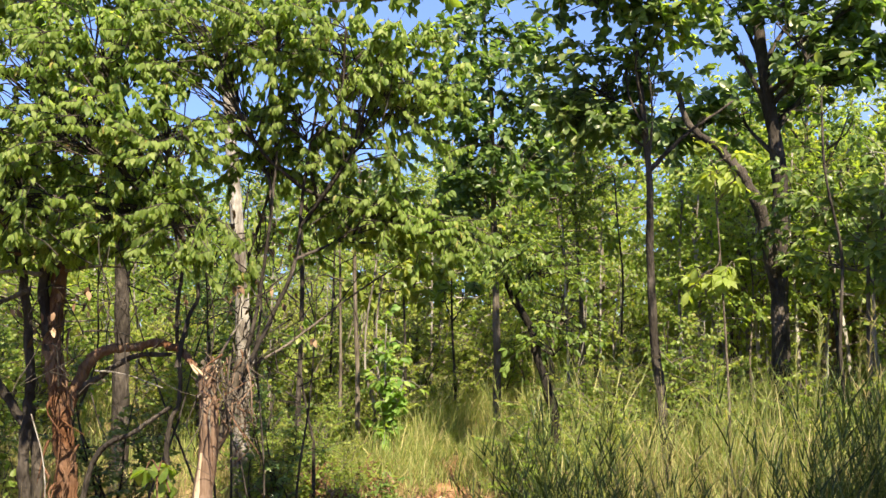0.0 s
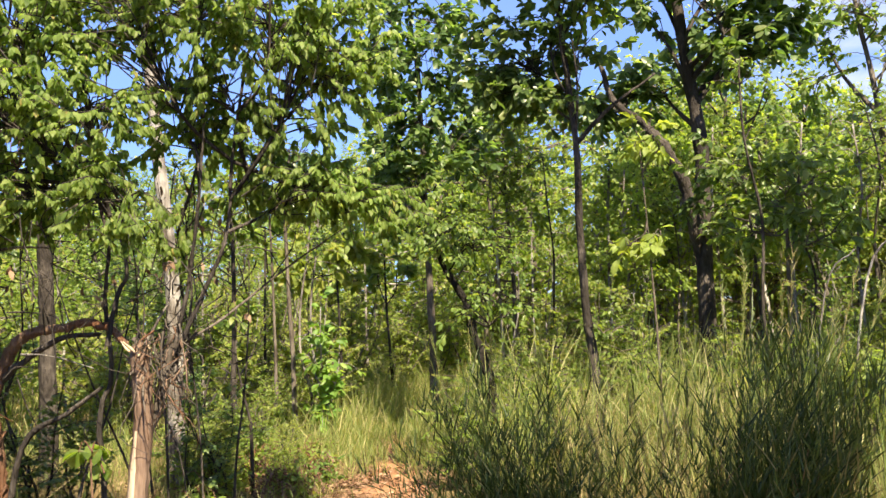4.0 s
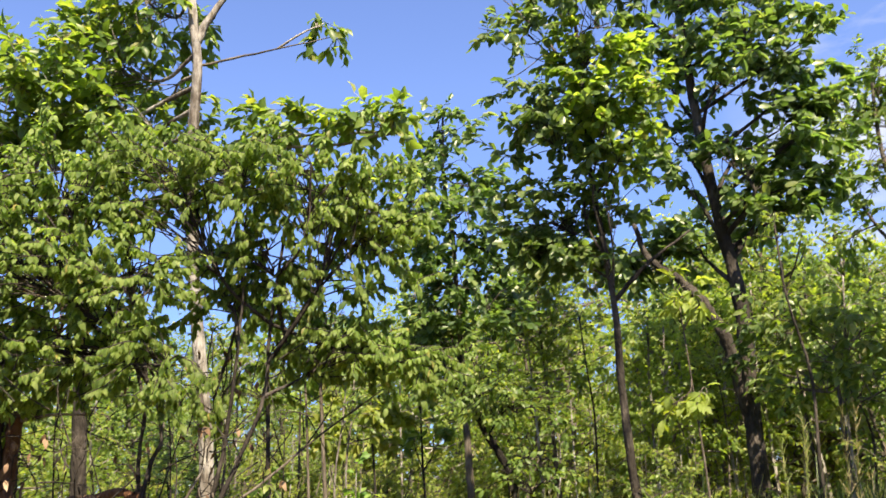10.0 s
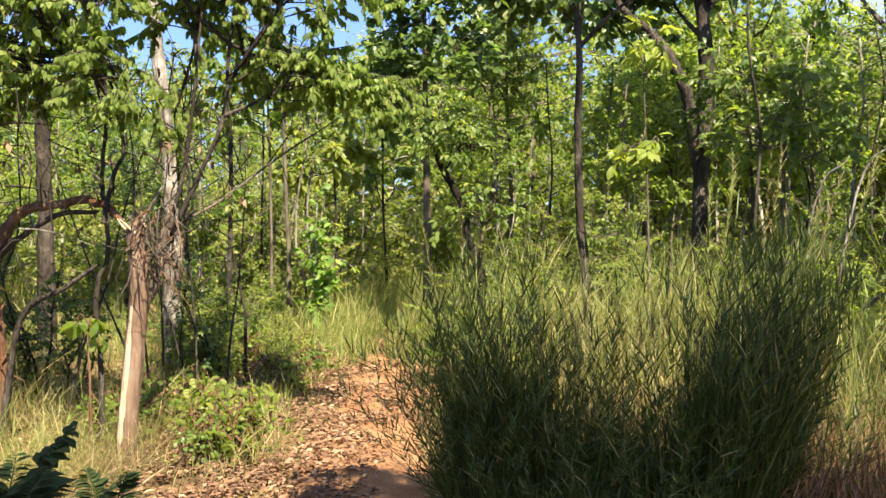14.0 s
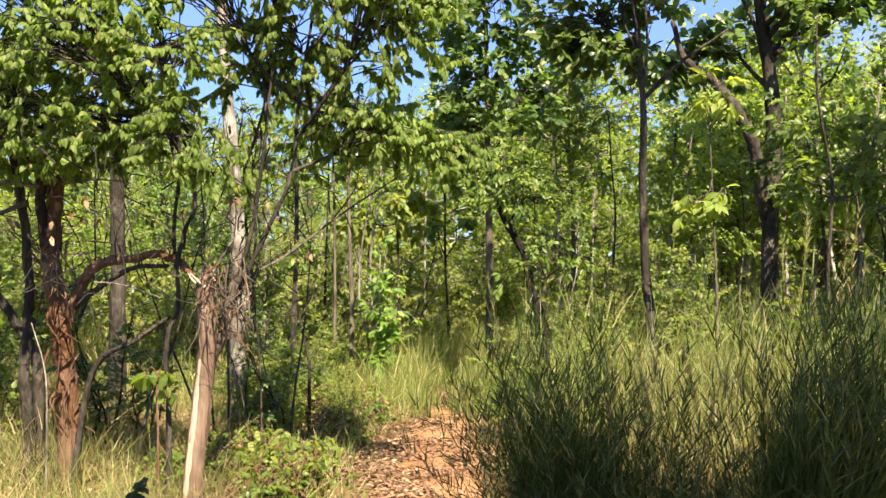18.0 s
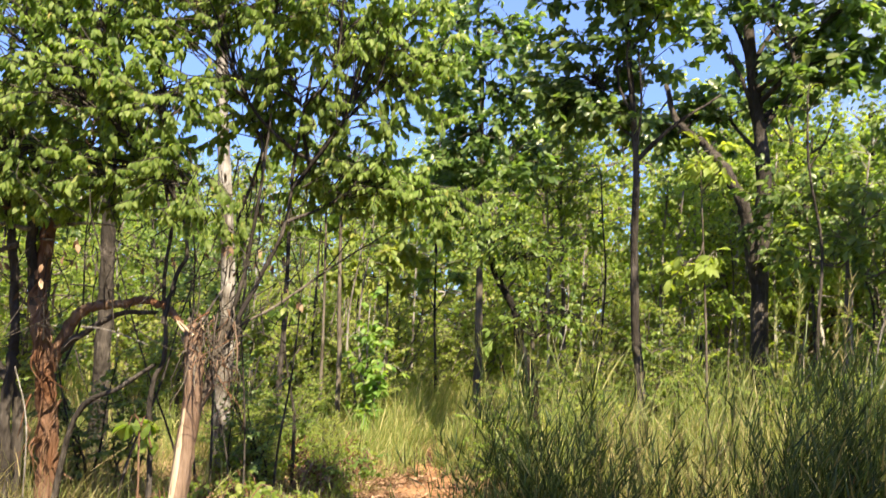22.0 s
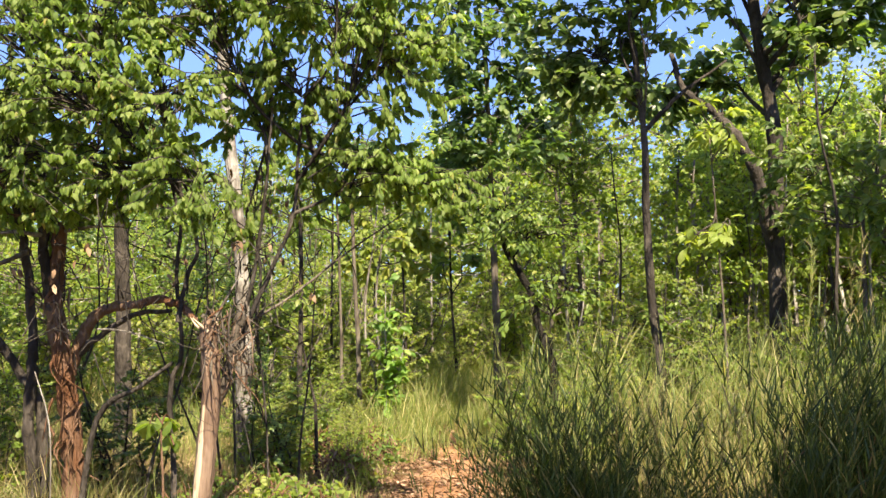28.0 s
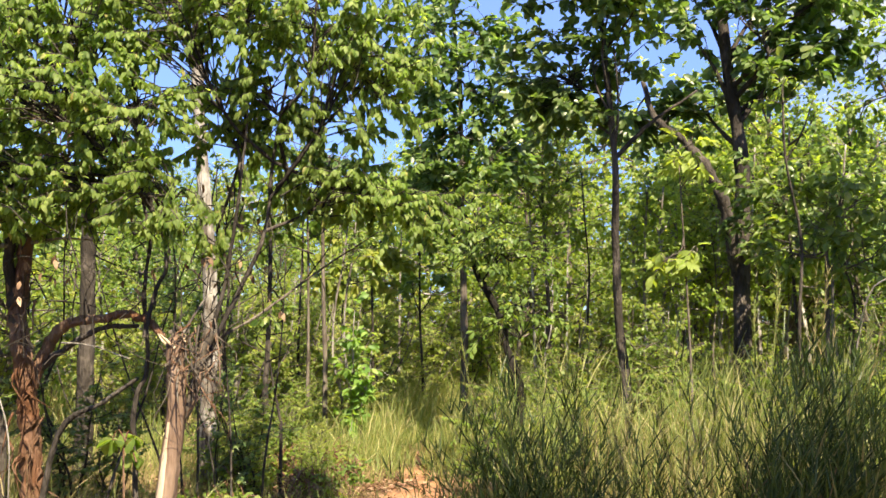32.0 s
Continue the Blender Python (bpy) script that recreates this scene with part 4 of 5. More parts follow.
sapling("thin sapling leaning out of straw grass", DL - 0.2, ((-30.5, -5.1), (-31.9, 0.9), (-33.7, 4.7), (-33.9, 7.5)), 0.026, 0.01, [(-33.6, 8.4, DL, 0.5, 0.35, 30, 0.97), (-31.6, 7.6, DL + 0.2, 0.5, 0.3, 25, 0.9), (-32.2, 1.4, DL + 0.7, 0.45, 0.4, 12, 0.7), (-31, -1.2, DL + 0.8, 0.4, 0.35, 9, 0.5)], (0.085, 0.055), LIGHT_LEAF, count=11)
sapling("grey trunk standing in shade behind a red tree", 10.5, ((-20.1, -2), (-20.1, 1.8), (-20.2, 6), (-20.4, 12)), 0.1, 0.07, [(-20.6, 13.4, 10.5, 0.9, 0.5, 26, 0.98)], (0.18, 0.1), DARK_LEAF, BARK_DARK)
sapling("pale thin trunk at a grassy clearing", 10, ((-28.4, -4), (-28.2, 2), (-28.4, 8)), 0.035, 0.02, [(-28.6, 9, 10, 0.8, 0.4, 30, 0.97)], (0.15, 0.09), MID_LEAF, BARK_PALE)
for az, d, top, lean in ((25.2, 10.8, 7, 0.3), (23.6, 12, 8, -0.5), (18.9, 17, 9, 0.3), (17.6, 18, 10, -0.2), (16.9, 16, 8.5, 0.2), (25.4, 14, 7, 0.4), (26.8, 16, 8, -0.3), (36.4, 14, 6, 0.3), (38, 13, 7, -0.4), (34.6, 17, 7, 0.2), (9.6, 19, 8, 0.3), (7.6, 17, 9, -0.3), (-1.2, 21, 8, 0.2), (-11.4, 17, 8, 0.3), (-26, 16, 8, 0.2), (-30, 15, 9, -0.3), (-42, 13, 8, 0.3), (41, 16, 8, 0.3), (29, 18, 7, -0.2)):
    sapling("thin grey forest trunk with a small crown", d, ((az, -2), (az + lean * 0.4, top * 0.5), (az + lean, top)), rng.uniform(0.025, 0.05), 0.012,
            [(az + lean, top + 0.6, d, 0.8, 0.45, 24, 0.97), (az + lean - 2, top - 2, d + 0.4, 0.6, 0.35, 12, 0.8), (az + lean + 2, top - 2.6, d - 0.3, 0.6, 0.35, 12, 0.75)], (0.14, 0.075),
            (MID_LEAF, LIGHT_LEAF, DARK_LEAF)[int(rng.integers(3))], (BARK_GREY, BARK_PALE, BARK_DARK)[int(rng.integers(3))])


# ---- shrubs and young trees of the understory ----
def shrub(name, label, height, width, n, leaf, bark, leafmat, count=6, form=COARSE, stems=5, category="shrub", thick=1.0):
    root = thing(name, (0, 0, 0), label, category)
    fol = Shape()
    ends, ways = [], []
    for k in range(stems):
        a = rng.uniform(0, 2 * math.pi)
        top = np.array([math.cos(a) * width * rng.uniform(0.1, 0.6), math.sin(a) * width * rng.uniform(0.1, 0.6), height * rng.uniform(0.7, 1)])
        line = stem_line(rng.normal(size=3) * (0.1, 0.1, 0), top, 0.06)
        st = Shape()
        tube(st, line, (0.01 + 0.005 * height) * thick, 0.005, 5, 0.06)
        for _ in range(max(2, n // stems)):
            a0 = line[rng.integers(len(line) // 4, len(line))]
            e = a0 + unit(rng.normal(size=3) * (1, 1, 0.5) + (0, 0, 0.25)) * width * rng.uniform(0.2, 0.65)
            tube(st, [a0, (a0 + e) / 2 + (0, 0, 0.05), e], 0.006, 0.003, 3, 0.0)
            ends += [e, (a0 + e) / 2]
            ways += [unit(e - a0)] * 2
        part("stem", st, bark, root)
    whorls(fol, ends, ways, count, leaf[0], leaf[1], 0.4, form, along=0.3)
    part("foliage", fol, leafmat, root, kind="stuff")
    return root


def far_tree(label, height, spread, n, leaf, bark, leafmat, trunk_r=0.09, low=0.3):
    root = thing("forest_tree", (0, 0, 0), label, "tree", "background forest trees")
    line = stem_line((0, 0, -0.1), (rng.normal() * 0.4, rng.normal() * 0.4, height), 0.025, 5)
    s = Shape()
    tube(s, line, trunk_r, 0.02, 6, 0.06, 0.2)
    part("trunk", s, bark, root)
    fol, tw = Shape(), Shape()
    ends, ways = [], []
    for _ in range(n // 6):
        k = rng.uniform(low, 1)
        a0 = line[int(k * (len(line) - 1))]
        c = a0 + unit(rng.normal(size=3) * (1, 1, 0.25) + (0, 0, 0.35)) * spread * rng.uniform(0.3, 1) * (1.25 - 0.6 * k)
        tube(tw, bend([a0, (a0 + c) / 2 + rng.normal(size=3) * 0.1, c], 2), 0.025, 0.008, 4, 0.0)
        for _ in range(6):
            e = c + rng.normal(size=3) * 0.45
            ends.append(e)
            ways.append(unit(e - c))
    whorls(fol, ends, ways, 14, leaf[0], leaf[1], 0.4, COARSE, along=0.45)
    part("branchwork", tw, bark, root, kind="stuff")
    part("crown", fol, leafmat, root, kind="stuff")
    return root


def put(ob, az, d, turn, size, group=""):
    x, y, _ = P(az, d)
    m = Matrix.LocRotScale((x, y, float(hump(x, y)) - 0.02), Euler((0, 0, (turn - 3.14) * 0.28)), (size, size, size * rng.uniform(0.9, 1.12)))
    c = copy_thing(ob, m)
    if group:
        c["group"] = group
    return c


def drop_model(ob):
    for o in (*ob.children_recursive, ob):
        bpy.data.objects.remove(o)


def skyline(az):
    """How high the background reaches, in degrees over the eye's level."""
    a = np.array([-60, -34, -30, -20, -8, -4, 3, 8, 11.2, 11.8, 14.6, 15.6, 22, 30, 34, 36, 40, 70])
    e = np.array([14, 13, 10, 11, 10, 11.5, 13.4, 14, 14, 7.0, 7.0, 14, 14.4, 12.6, 10.6, 9.6, 12, 13])
    return float(np.interp(az, a, e))


HEIGHTS = (5.6, 6.2, 4.8, 4.2, 3.6, 5.0)
FT = [far_tree("slender forest tree with green leaves", 5.6, 1.3, 230, (0.12, 0.068), BARK_GREY, MID_LEAF, 0.08, 0.4),
      far_tree("thin forest tree with dark leaves", 6.2, 1.3, 200, (0.12, 0.068), BARK_DARK, DARK_LEAF, 0.08, 0.45),
      far_tree("young forest tree with light leaves", 4.8, 1.6, 240, (0.12, 0.068), BARK_GREY, LIGHT_LEAF, 0.06, 0.25),
      far_tree("young forest tree with yellow-green leaves", 4.2, 1.5, 220, (0.12, 0.068), BARK_PALE, YELLOW_LEAF, 0.05, 0.25),
      far_tree("low bushy forest tree with light leaves", 3.6, 1.7, 240, (0.12, 0.068), BARK_GREY, LIGHT_LEAF, 0.05, 0.15),
      far_tree("slim pale-stemmed forest tree with high leaves", 5.0, 0.9, 100, (0.12, 0.068), BARK_PALE, LIGHT_LEAF, 0.045, 0.55)]
for step, near, far, drop in ((1.15, 30, 55, 0.0), (1.6, 20, 30, 1.0), (2.1, 14, 21, 3.5)):
    for az in np.arange(-54, 70, step):
        az = az + rng.uniform(-0.5, 0.5) * step
        d = rng.uniform(near, far)
        top = skyline(az) - drop + rng.uniform(-2.2, 0.2)
        if d < 25 and -11 < az < 12 or 11.2 < az < 15.8 and d < 26 or d < 22 and az < -26:
            continue
        k = int(rng.choice([0, 1, 2, 3, 4, 5, 5]))
        put(FT[k], az, d, rng.uniform(0, 6.28), (EYE + d * math.tan(radians(top))) / (HEIGHTS[k] + 0.5))
for az, d, top, k in ((16.9, 20, 14.5, 5), (18.6, 18, 14.6, 0), (21.6, 20, 15.6, 5), (23.2, 18, 16.2, 0), (25, 20, 15.6, 5), (26.6, 19, 14.6, 1), (9.4, 22, 12.6, 2), (17.8, 19, 13.4, 0), (18.9, 22, 13.6, 1), (22.8, 17, 12.6, 2), (24.4, 19, 12.4, 0), (6.6, 20, 11.6, 2), (26.4, 18, 12, 3), (28.2, 21, 11.6, 2)):
    put(FT[k], az, d, rng.uniform(0, 6.28), (EYE + d * math.tan(radians(top))) / (HEIGHTS[k] + 0.5))
for k in range(40):
    az, d = rng.uniform(14.5, 52), rng.uniform(11.5, 21)
    if abs(az - 20.4) < 4.5 and d < 14 or abs(az - 31.4) < 3.5 and d < 16.5:
        continue
    put(FT[5 if az < 27 else (5, 1, 0)[k % 3]], az, d, rng.uniform(0, 6.28), rng.uniform(0.55, 0.95) * (0.6 + 0.025 * d) * (1 if az < 27 else 0.85))
for k in range(46):
    az, d = rng.uniform(96, 264), rng.uniform(9, 26)
    x, y, _ = P(az, d)
    if abs(x - path_x(y)) > 1.6:
        put(FT[k % 6], az, d, rng.uniform(0, 6.28), rng.uniform(0.8, 1.25))
for k, az in enumerate((33, 35, 36.6, 38.2, 40, 42)):
    put(FT[3 if k % 3 == 0 else 0], az, 17 + 3 * (k % 2), k, (EYE + (17 + 3 * (k % 2)) * math.tan(radians(10.2 + (k % 3) * 0.6))) / (4.7 if k % 3 == 0 else 6.1))
for k in range(16):
    az, d = -56 + 1.9 * k + rng.uniform(-0.8, 0.8), rng.uniform(15, 22)
    put(FT[(2, 4, 0, 3)[k % 4]], az, d, rng.uniform(0, 6.28), rng.uniform(0.7, 1.0))
for ob in FT:
    drop_model(ob)
# Trees out of view, added to cast shade on trunk, tussocks and ferns.
tree("roadside_tree", "unseen dark-barked leafy tree added to shade the leaning trunk", [(6.4, 0.7, -0.05), (6.3, 0.8, 2.8), (5.8, 1.2, 5.4), (5.4, 1.5, 7.2)], 0.12, 0.03,
     [((5.4, 1.6, 6.7), (0.5, 0.5, 0.5), 11, 0.9), ((5.9, 1.2, 6.4), (0.5, 0.5, 0.5), 8, 0.8), ((5.2, 2.1, 5.9), (0.35, 0.35, 0.4), 8, 0.8), ((6.3, 1.6, 7.4), (0.6, 0.6, 0.5), 8, 0.97)], (0.2, 0.12), BARK_DARK, DARK_LEAF, count=8, form=BROAD)
tree("roadside_tree", "unseen dark-barked leafy tree added to shade the tussocks", [(3.9, -1.6, -0.05), (3.7, -1.4, 2.5), (3.3, -0.9, 5.2), (3.1, -0.6, 7.2)], 0.11, 0.03,
     [((2.2, -0.25, 6.45), (0.75, 0.6, 0.65), 52, 0.8), ((2.95, -0.35, 6.4), (0.75, 0.6, 0.65), 52, 0.85), ((3.5, -0.5, 6.45), (0.55, 0.55, 0.55), 24, 0.85), ((2.9, -0.8, 7.3), (0.8, 0.5, 0.4), 7, 0.97)], (0.2, 0.12), BARK_DARK, DARK_LEAF, count=8, form=BROAD)
tree("roadside_tree", "unseen thin leafy tree added to shade the ferns", [(1.6, -3.2, -0.05), (1.4, -2.8, 3), (0.9, -2.3, 6.2), (0.8, -2.2, 7.6)], 0.08, 0.02,
     [((0.7, -2.1, 7.1), (0.7, 0.6, 0.5), 40, 0.9), ((0.15, -2.0, 6.8), (0.55, 0.5, 0.45), 26, 0.85), ((1.4, -2.4, 6.6), (0.5, 0.5, 0.45), 18, 0.8)], (0.2, 0.12), BARK_DARK, DARK_LEAF, count=8, form=BROAD)

def pole(label, height, r, bark, leafmat):
    """A slim bare young stem with a few twigs and a tuft of leaves at the top."""
    root = thing("slim_sapling", (0, 0, 0), label, "sapling", "slim bare saplings")
    line = stem_line((0, 0, -0.05), (rng.normal() * 0.25, rng.normal() * 0.25, height), 0.03, 6)
    st, tw, fol = Shape(), Shape(), Shape()
    tube(st, line, r, r * 0.4, 6, 0.1, 0.2)
    part("trunk", st, bark, root)
    ends, ways = [], []
    for k in range(16):
        a = line[int(rng.integers(len(line) // 3, len(line)))] if k < 5 else line[-1 - int(rng.integers(0, 5))]
        e = a + unit(rng.normal(size=3) * (1, 1, 0.4) + (0, 0, 0.5)) * rng.uniform(0.2, 0.6)
        tube(tw, bend([a, (a + e) / 2 + (0, 0, 0.04), e], 2), 0.006, 0.002, 4, 0.0)
        if k > 2:
            ends.append(e)
            ways.append(unit(e - a))
    part("twigwork", tw, bark, root, kind="stuff")
    whorls(fol, ends, ways, 9, 0.09, 0.045, 0.6, HANG)
    part("foliage", fol, leafmat, root, kind="stuff")
    return root


POLES = [pole("slim grey sapling with a bare stem", 3.4, 0.022, BARK_GREY, MID_LEAF), pole("slim pale sapling with a bare stem", 2.8, 0.018, BARK_PALE, LIGHT_LEAF),
         pole("slim dark sapling with a bare stem", 3.8, 0.026, BARK_DARK, MID_LEAF), pole("slim pale sapling with a bare stem", 3.2, 0.024, BARK_PALE, MID_LEAF)]
for k in range(78):
    az, d = (rng.uniform(14, 47), rng.uniform(10, 17)) if k < 52 else (rng.uniform(-13, 12), rng.uniform(12.5, 22))
    x, y, _ = P(az, d)
    if abs(x - path_x(y)) > 0.9 and not 11 < az < 15.6 and not (abs(az - 20.4) < 2 and d < 13.2):
        put(POLES[k % 4], az, d, rng.uniform(0, 6.28), rng.uniform(0.75, 1.15))
for ob in POLES:
    drop_model(ob)

US = [shrub("understory_shrub", "leafy mid-green understory shrub", 1.9, 1.1, 60, (0.07, 0.04), BARK_GREY, MID_LEAF, 19),
      shrub("understory_shrub", "light green leafy understory shrub", 1.6, 1.1, 60, (0.07, 0.04), BARK_GREY, LIGHT_LEAF, 19),
      shrub("understory_shrub", "yellow-green leafy understory shrub", 1.8, 1.1, 60, (0.07, 0.04), BARK_GREY, YELLOW_LEAF, 19),
      shrub("understory_shrub", "dark green thicket shrub with thin stems", 2.3, 1.1, 64, (0.08, 0.046), BARK_DARK, DARK_LEAF, 15)]
for k in range(190):
    az = rng.uniform(-54, 62)
    d = rng.uniform(10.5, 32)
    x, y, _ = P(az, d)
    if abs(x - path_x(y)) < 1.0 or (-10 < az < 11 and d < 19) or (az < -26 and d < 14) or (abs(az - 20.4) < 4.5 and d < 13.5) or (abs(az - 31.4) < 3 and d < 16) or (az < -28 and d < 12):
        continue
    kind = int(rng.choice([0, 0, 1, 3, 3, 2])) if az > 36 else int(rng.choice([0, 1, 1, 2, 2, 2])) if az > -14 or az < -25 else int(rng.choice([0, 1, 2, 2]))
    put(US[kind], az, d, rng.uniform(0, 6.28), rng.uniform(0.6, 1.25) * (1 + (d - 10) * 0.025), "understory shrubs")
for az, d, size, kind in ((-4.8, 16.5, 1.1, 2), (-1.6, 17.5, 1.3, 2), (1.4, 18.5, 1.2, 2), (-3.4, 19, 1.4, 2), (-7.6, 15, 1.0, 2), (3.6, 19.5, 1.3, 1), (-27.5, 8.4, 0.5, 0), (-21, 8.3, 0.7, 3), (-18.6, 8.6, 0.7, 0), (-30.4, 9.4, 0.8, 1), (-33, 10.6, 0.9, 1), (-11, 8.4, 0.6, 3), (-12.6, 9.5, 0.7, 0), (5.4, 8.8, 0.7, 1), (8.2, 9.6, 0.9, 1), (9.4, 8.4, 0.7, 2), (10.6, 10, 0.9, 1), (15, 11, 0.9, 2), (17, 10.4, 0.8, 1), (27.6, 9.6, 0.8, 1), (30, 10.6, 0.9, 1), (32.4, 9.8, 0.8, 2), (36, 9.4, 0.8, 1), (39.2, 10, 0.8, 2), (42.6, 9.4, 0.9, 0), (44.4, 10.4, 1.1, 3), (47, 9.6, 1.2, 3), (49.5, 10.8, 1.2, 0), (45.6, 12, 1.4, 3), (40.6, 11.4, 1.1, 3), (24, 9.6, 0.7, 2), (12.4, 12, 1.0, 2)):
    put(US[kind], az, d, rng.uniform(0, 6.28), size, "understory shrubs")
for k in range(36):
    az, d = rng.uniform(-13, 13), rng.uniform(21, 29)
    put(US[int(rng.choice([1, 2, 2]))], az, d, rng.uniform(0, 6.28), rng.uniform(1.1, 1.7), "understory shrubs")
for k in range(38):
    az, d = (rng.uniform(-13, -5.5), rng.uniform(8.6, 13)) if k % 2 else (rng.uniform(-9, 10), rng.uniform(12.5, 19))
    x, y, _ = P(az, d)
    if abs(x - path_x(y)) > 0.85:
        put(US[int(rng.choice([0, 1, 2, 2]))], az, d, rng.uniform(0, 6.28), rng.uniform(0.28, 0.55), "understory shrubs")
for k in range(34):
    az, d = rng.uniform(-54, -25), rng.uniform(9.6, 15)
    put(US[int(rng.choice([0, 1, 1, 2, 3]))], az, d, rng.uniform(0, 6.28), rng.uniform(0.4, 0.95), "understory shrubs")
for k in range(26):
    az, d = (rng.uniform(15.5, 34), rng.uniform(9.4, 12)) if k < 15 else (rng.uniform(-9, 2), rng.uniform(12.4, 16))
    x, y, _ = P(az, d)
    if abs(x - path_x(y)) > 0.8 and abs(az - 20.4) > 1.2:
        put(US[1 if k % 3 == 0 else 2], az, d, rng.uniform(0, 6.28), rng.uniform(0.55, 0.9), "understory shrubs")
for ob in US:
    drop_model(ob)

BS = shrub("broadleaf_shrub", "sunlit light green shrub with broad leaves", 1.7, 0.8, 44, (0.11, 0.075), BARK_DARK, LIGHT_LEAF, 6, BROAD, 5)
for az, d, size in ((-37.4, 8.6, 0.85), (-35.2, 9.2, 1.0), (-33.4, 7.9, 0.75), (-31.4, 8.8, 1.0), (-29.2, 7.8, 0.6), (-40.5, 9.4, 1.0), (-43, 8.4, 0.8), (-26.6, 7.8, 0.55), (-46, 9.6, 1.0), (28.2, 9.4, 0.7), (30.6, 9.2, 0.8), (35, 10, 0.7), (37.4, 9.2, 0.7), (39.6, 9.6, 0.8)):
    put(BS, az, d, rng.uniform(0, 6.28), size, "broadleaf shrubs")
drop_model(BS)
bush = shrub("broadleaf_bush", "bright green sapling bush with broad leaves", 1.95, 0.62, 44, (0.14, 0.085), BARK_PALE, BRIGHT_LEAF, 5, FINE, 4)
bush.location = P(-4.3, 12.2)

# low plants along the edge of the path
LP = [shrub("low_plant", "knee-high green plant beside the path", 0.34, 0.3, 24, (0.046, 0.03), BARK_RED, MID_LEAF, 7, HANG, 5, "plant"),
      shrub("low_plant", "knee-high light green plant beside the path", 0.4, 0.32, 24, (0.05, 0.032), BARK_RED, LIGHT_LEAF, 6, HANG, 5, "plant"),
      shrub("low_plant", "small yellow-green seedling beside the path", 0.3, 0.26, 14, (0.085, 0.058), BARK_GREY, YELLOW_LEAF, 5, BROAD, 3, "plant"),
      shrub("low_plant", "half-withered brown plant beside the path", 0.38, 0.36, 26, (0.04, 0.022), BARK_BROWN, DRY_LEAF, 4, HANG, 6, "plant")]
for k in range(120):
    y = 5.5 + 5.5 * rng.uniform() ** 0.9
    x = float(path_x(y)) - rng.uniform(0.68, 1.3 + 0.08 * y)
    if y < 6.3 and x < -1.25:
        continue
    if k % 7 == 0:
        x = float(path_x(y)) + rng.uniform(0.7, 1.2)
        if y < 6.5:
            continue
    m = Matrix.LocRotScale((x, y, float(hump(x, y)) - 0.01), Euler((0, 0, rng.uniform(0, 6.28))), Vector((1, 1, 1)) * rng.uniform(0.5, 1.15))
    copy_thing(LP[int(rng.choice([0, 0, 1, 1, 1, 2, 2, 3]))], m)["group"] = "low plants by the path"
for ob in LP:
    drop_model(ob)


def fern(base, tips, wide=0.13):
    """A low dark plant with broad toothed fronds, each from the foot to its own tip."""
    base = np.asarray(base, float)
    root = thing("fern", base, "dark green fern with broad toothed fronds near the path", "fern", "ferns")
    for tip in tips:
        tip = np.asarray(tip, float)
        mid = base * 0.55 + tip * 0.45
        mid[2] = tip[2] * 0.72
        line = bend([base, mid, tip], 16)
        q = Shape()
        tube(q, line, 0.006, 0.002, 4, 0.0)
        t = np.arange(9, len(line))
        ahead = np.repeat(unit(np.gradient(line, axis=0))[t], 2, 0)
        side = unit(np.cross(ahead, (0, 0, 1))) * np.tile([1, -1], len(t))[:, None]
        m = 2 * len(t)
        reach = np.repeat(wide * np.sin(np.linspace(0.8, 2.8, len(t))), 2) * rng.uniform(0.75, 1.2, m)
        leaves(q, np.repeat(line[t], 2, 0), side + ahead * 0.55 - (0, 0, 0.2) + rng.normal(size=(m, 3)) * 0.12, np.array([0, 0, 1.0]) + rng.normal(size=(m, 3)) * 0.25, reach, reach * rng.uniform(0.4, 0.62, m), HANG)
        part("frond", q, FERN_LEAF, root)
    return root


fern(P(-22.2, 3.4), [Q(-17.9, -12.4, 3.4), Q(-25.8, -13.2, 3.4), Q(-21.2, -13.8, 3.8), Q(-23.8, -14.2, 3.1), Q(-19.6, -15.0, 3.1), Q(-26.6, -15.0, 3.6)], 0.15)
fern(P(-16.2, 3.9), [Q(-15.0, -15.4, 3.8), Q(-17.4, -15.0, 4.0), Q(-14.6, -16.6, 4.1), Q(-18.0, -16.8, 3.7)], 0.1)


# ---- grass ----
def blades(shape, root, way, length, width, bow, steps=4):
    """Blades: flat tapering strips that bow over. All arguments are arrays."""
    n = len(root)
    way = unit(way)
    side = unit(np.cross(way, rng.normal(size=(n, 3))))
    sag = np.stack([way[:, 0], way[:, 1], np.full(n, -0.5)], -1)
    rows = []
    for t in np.linspace(0, 1, steps + 1)[:-1]:
        c = root + way * (length * t)[:, None] + sag * (length * bow * t**2.2)[:, None]
        w = (width * (1 - 0.75 * t) * 0.5)[:, None]
        rows += [c - side * w, c + side * w]
    rows.append(root + way * length[:, None] + sag * (length * bow)[:, None])
    pts = np.stack(rows, 1)
    k = pts.shape[1]
    face = [(2 * i, 2 * i + 1, 2 * i + 3, 2 * i + 2) for i in range(steps - 1)] + [(k - 3, k - 2, k - 1)]
    shape.add(pts, [tuple(j * k + q for q in f) for j in range(n) for f in face])


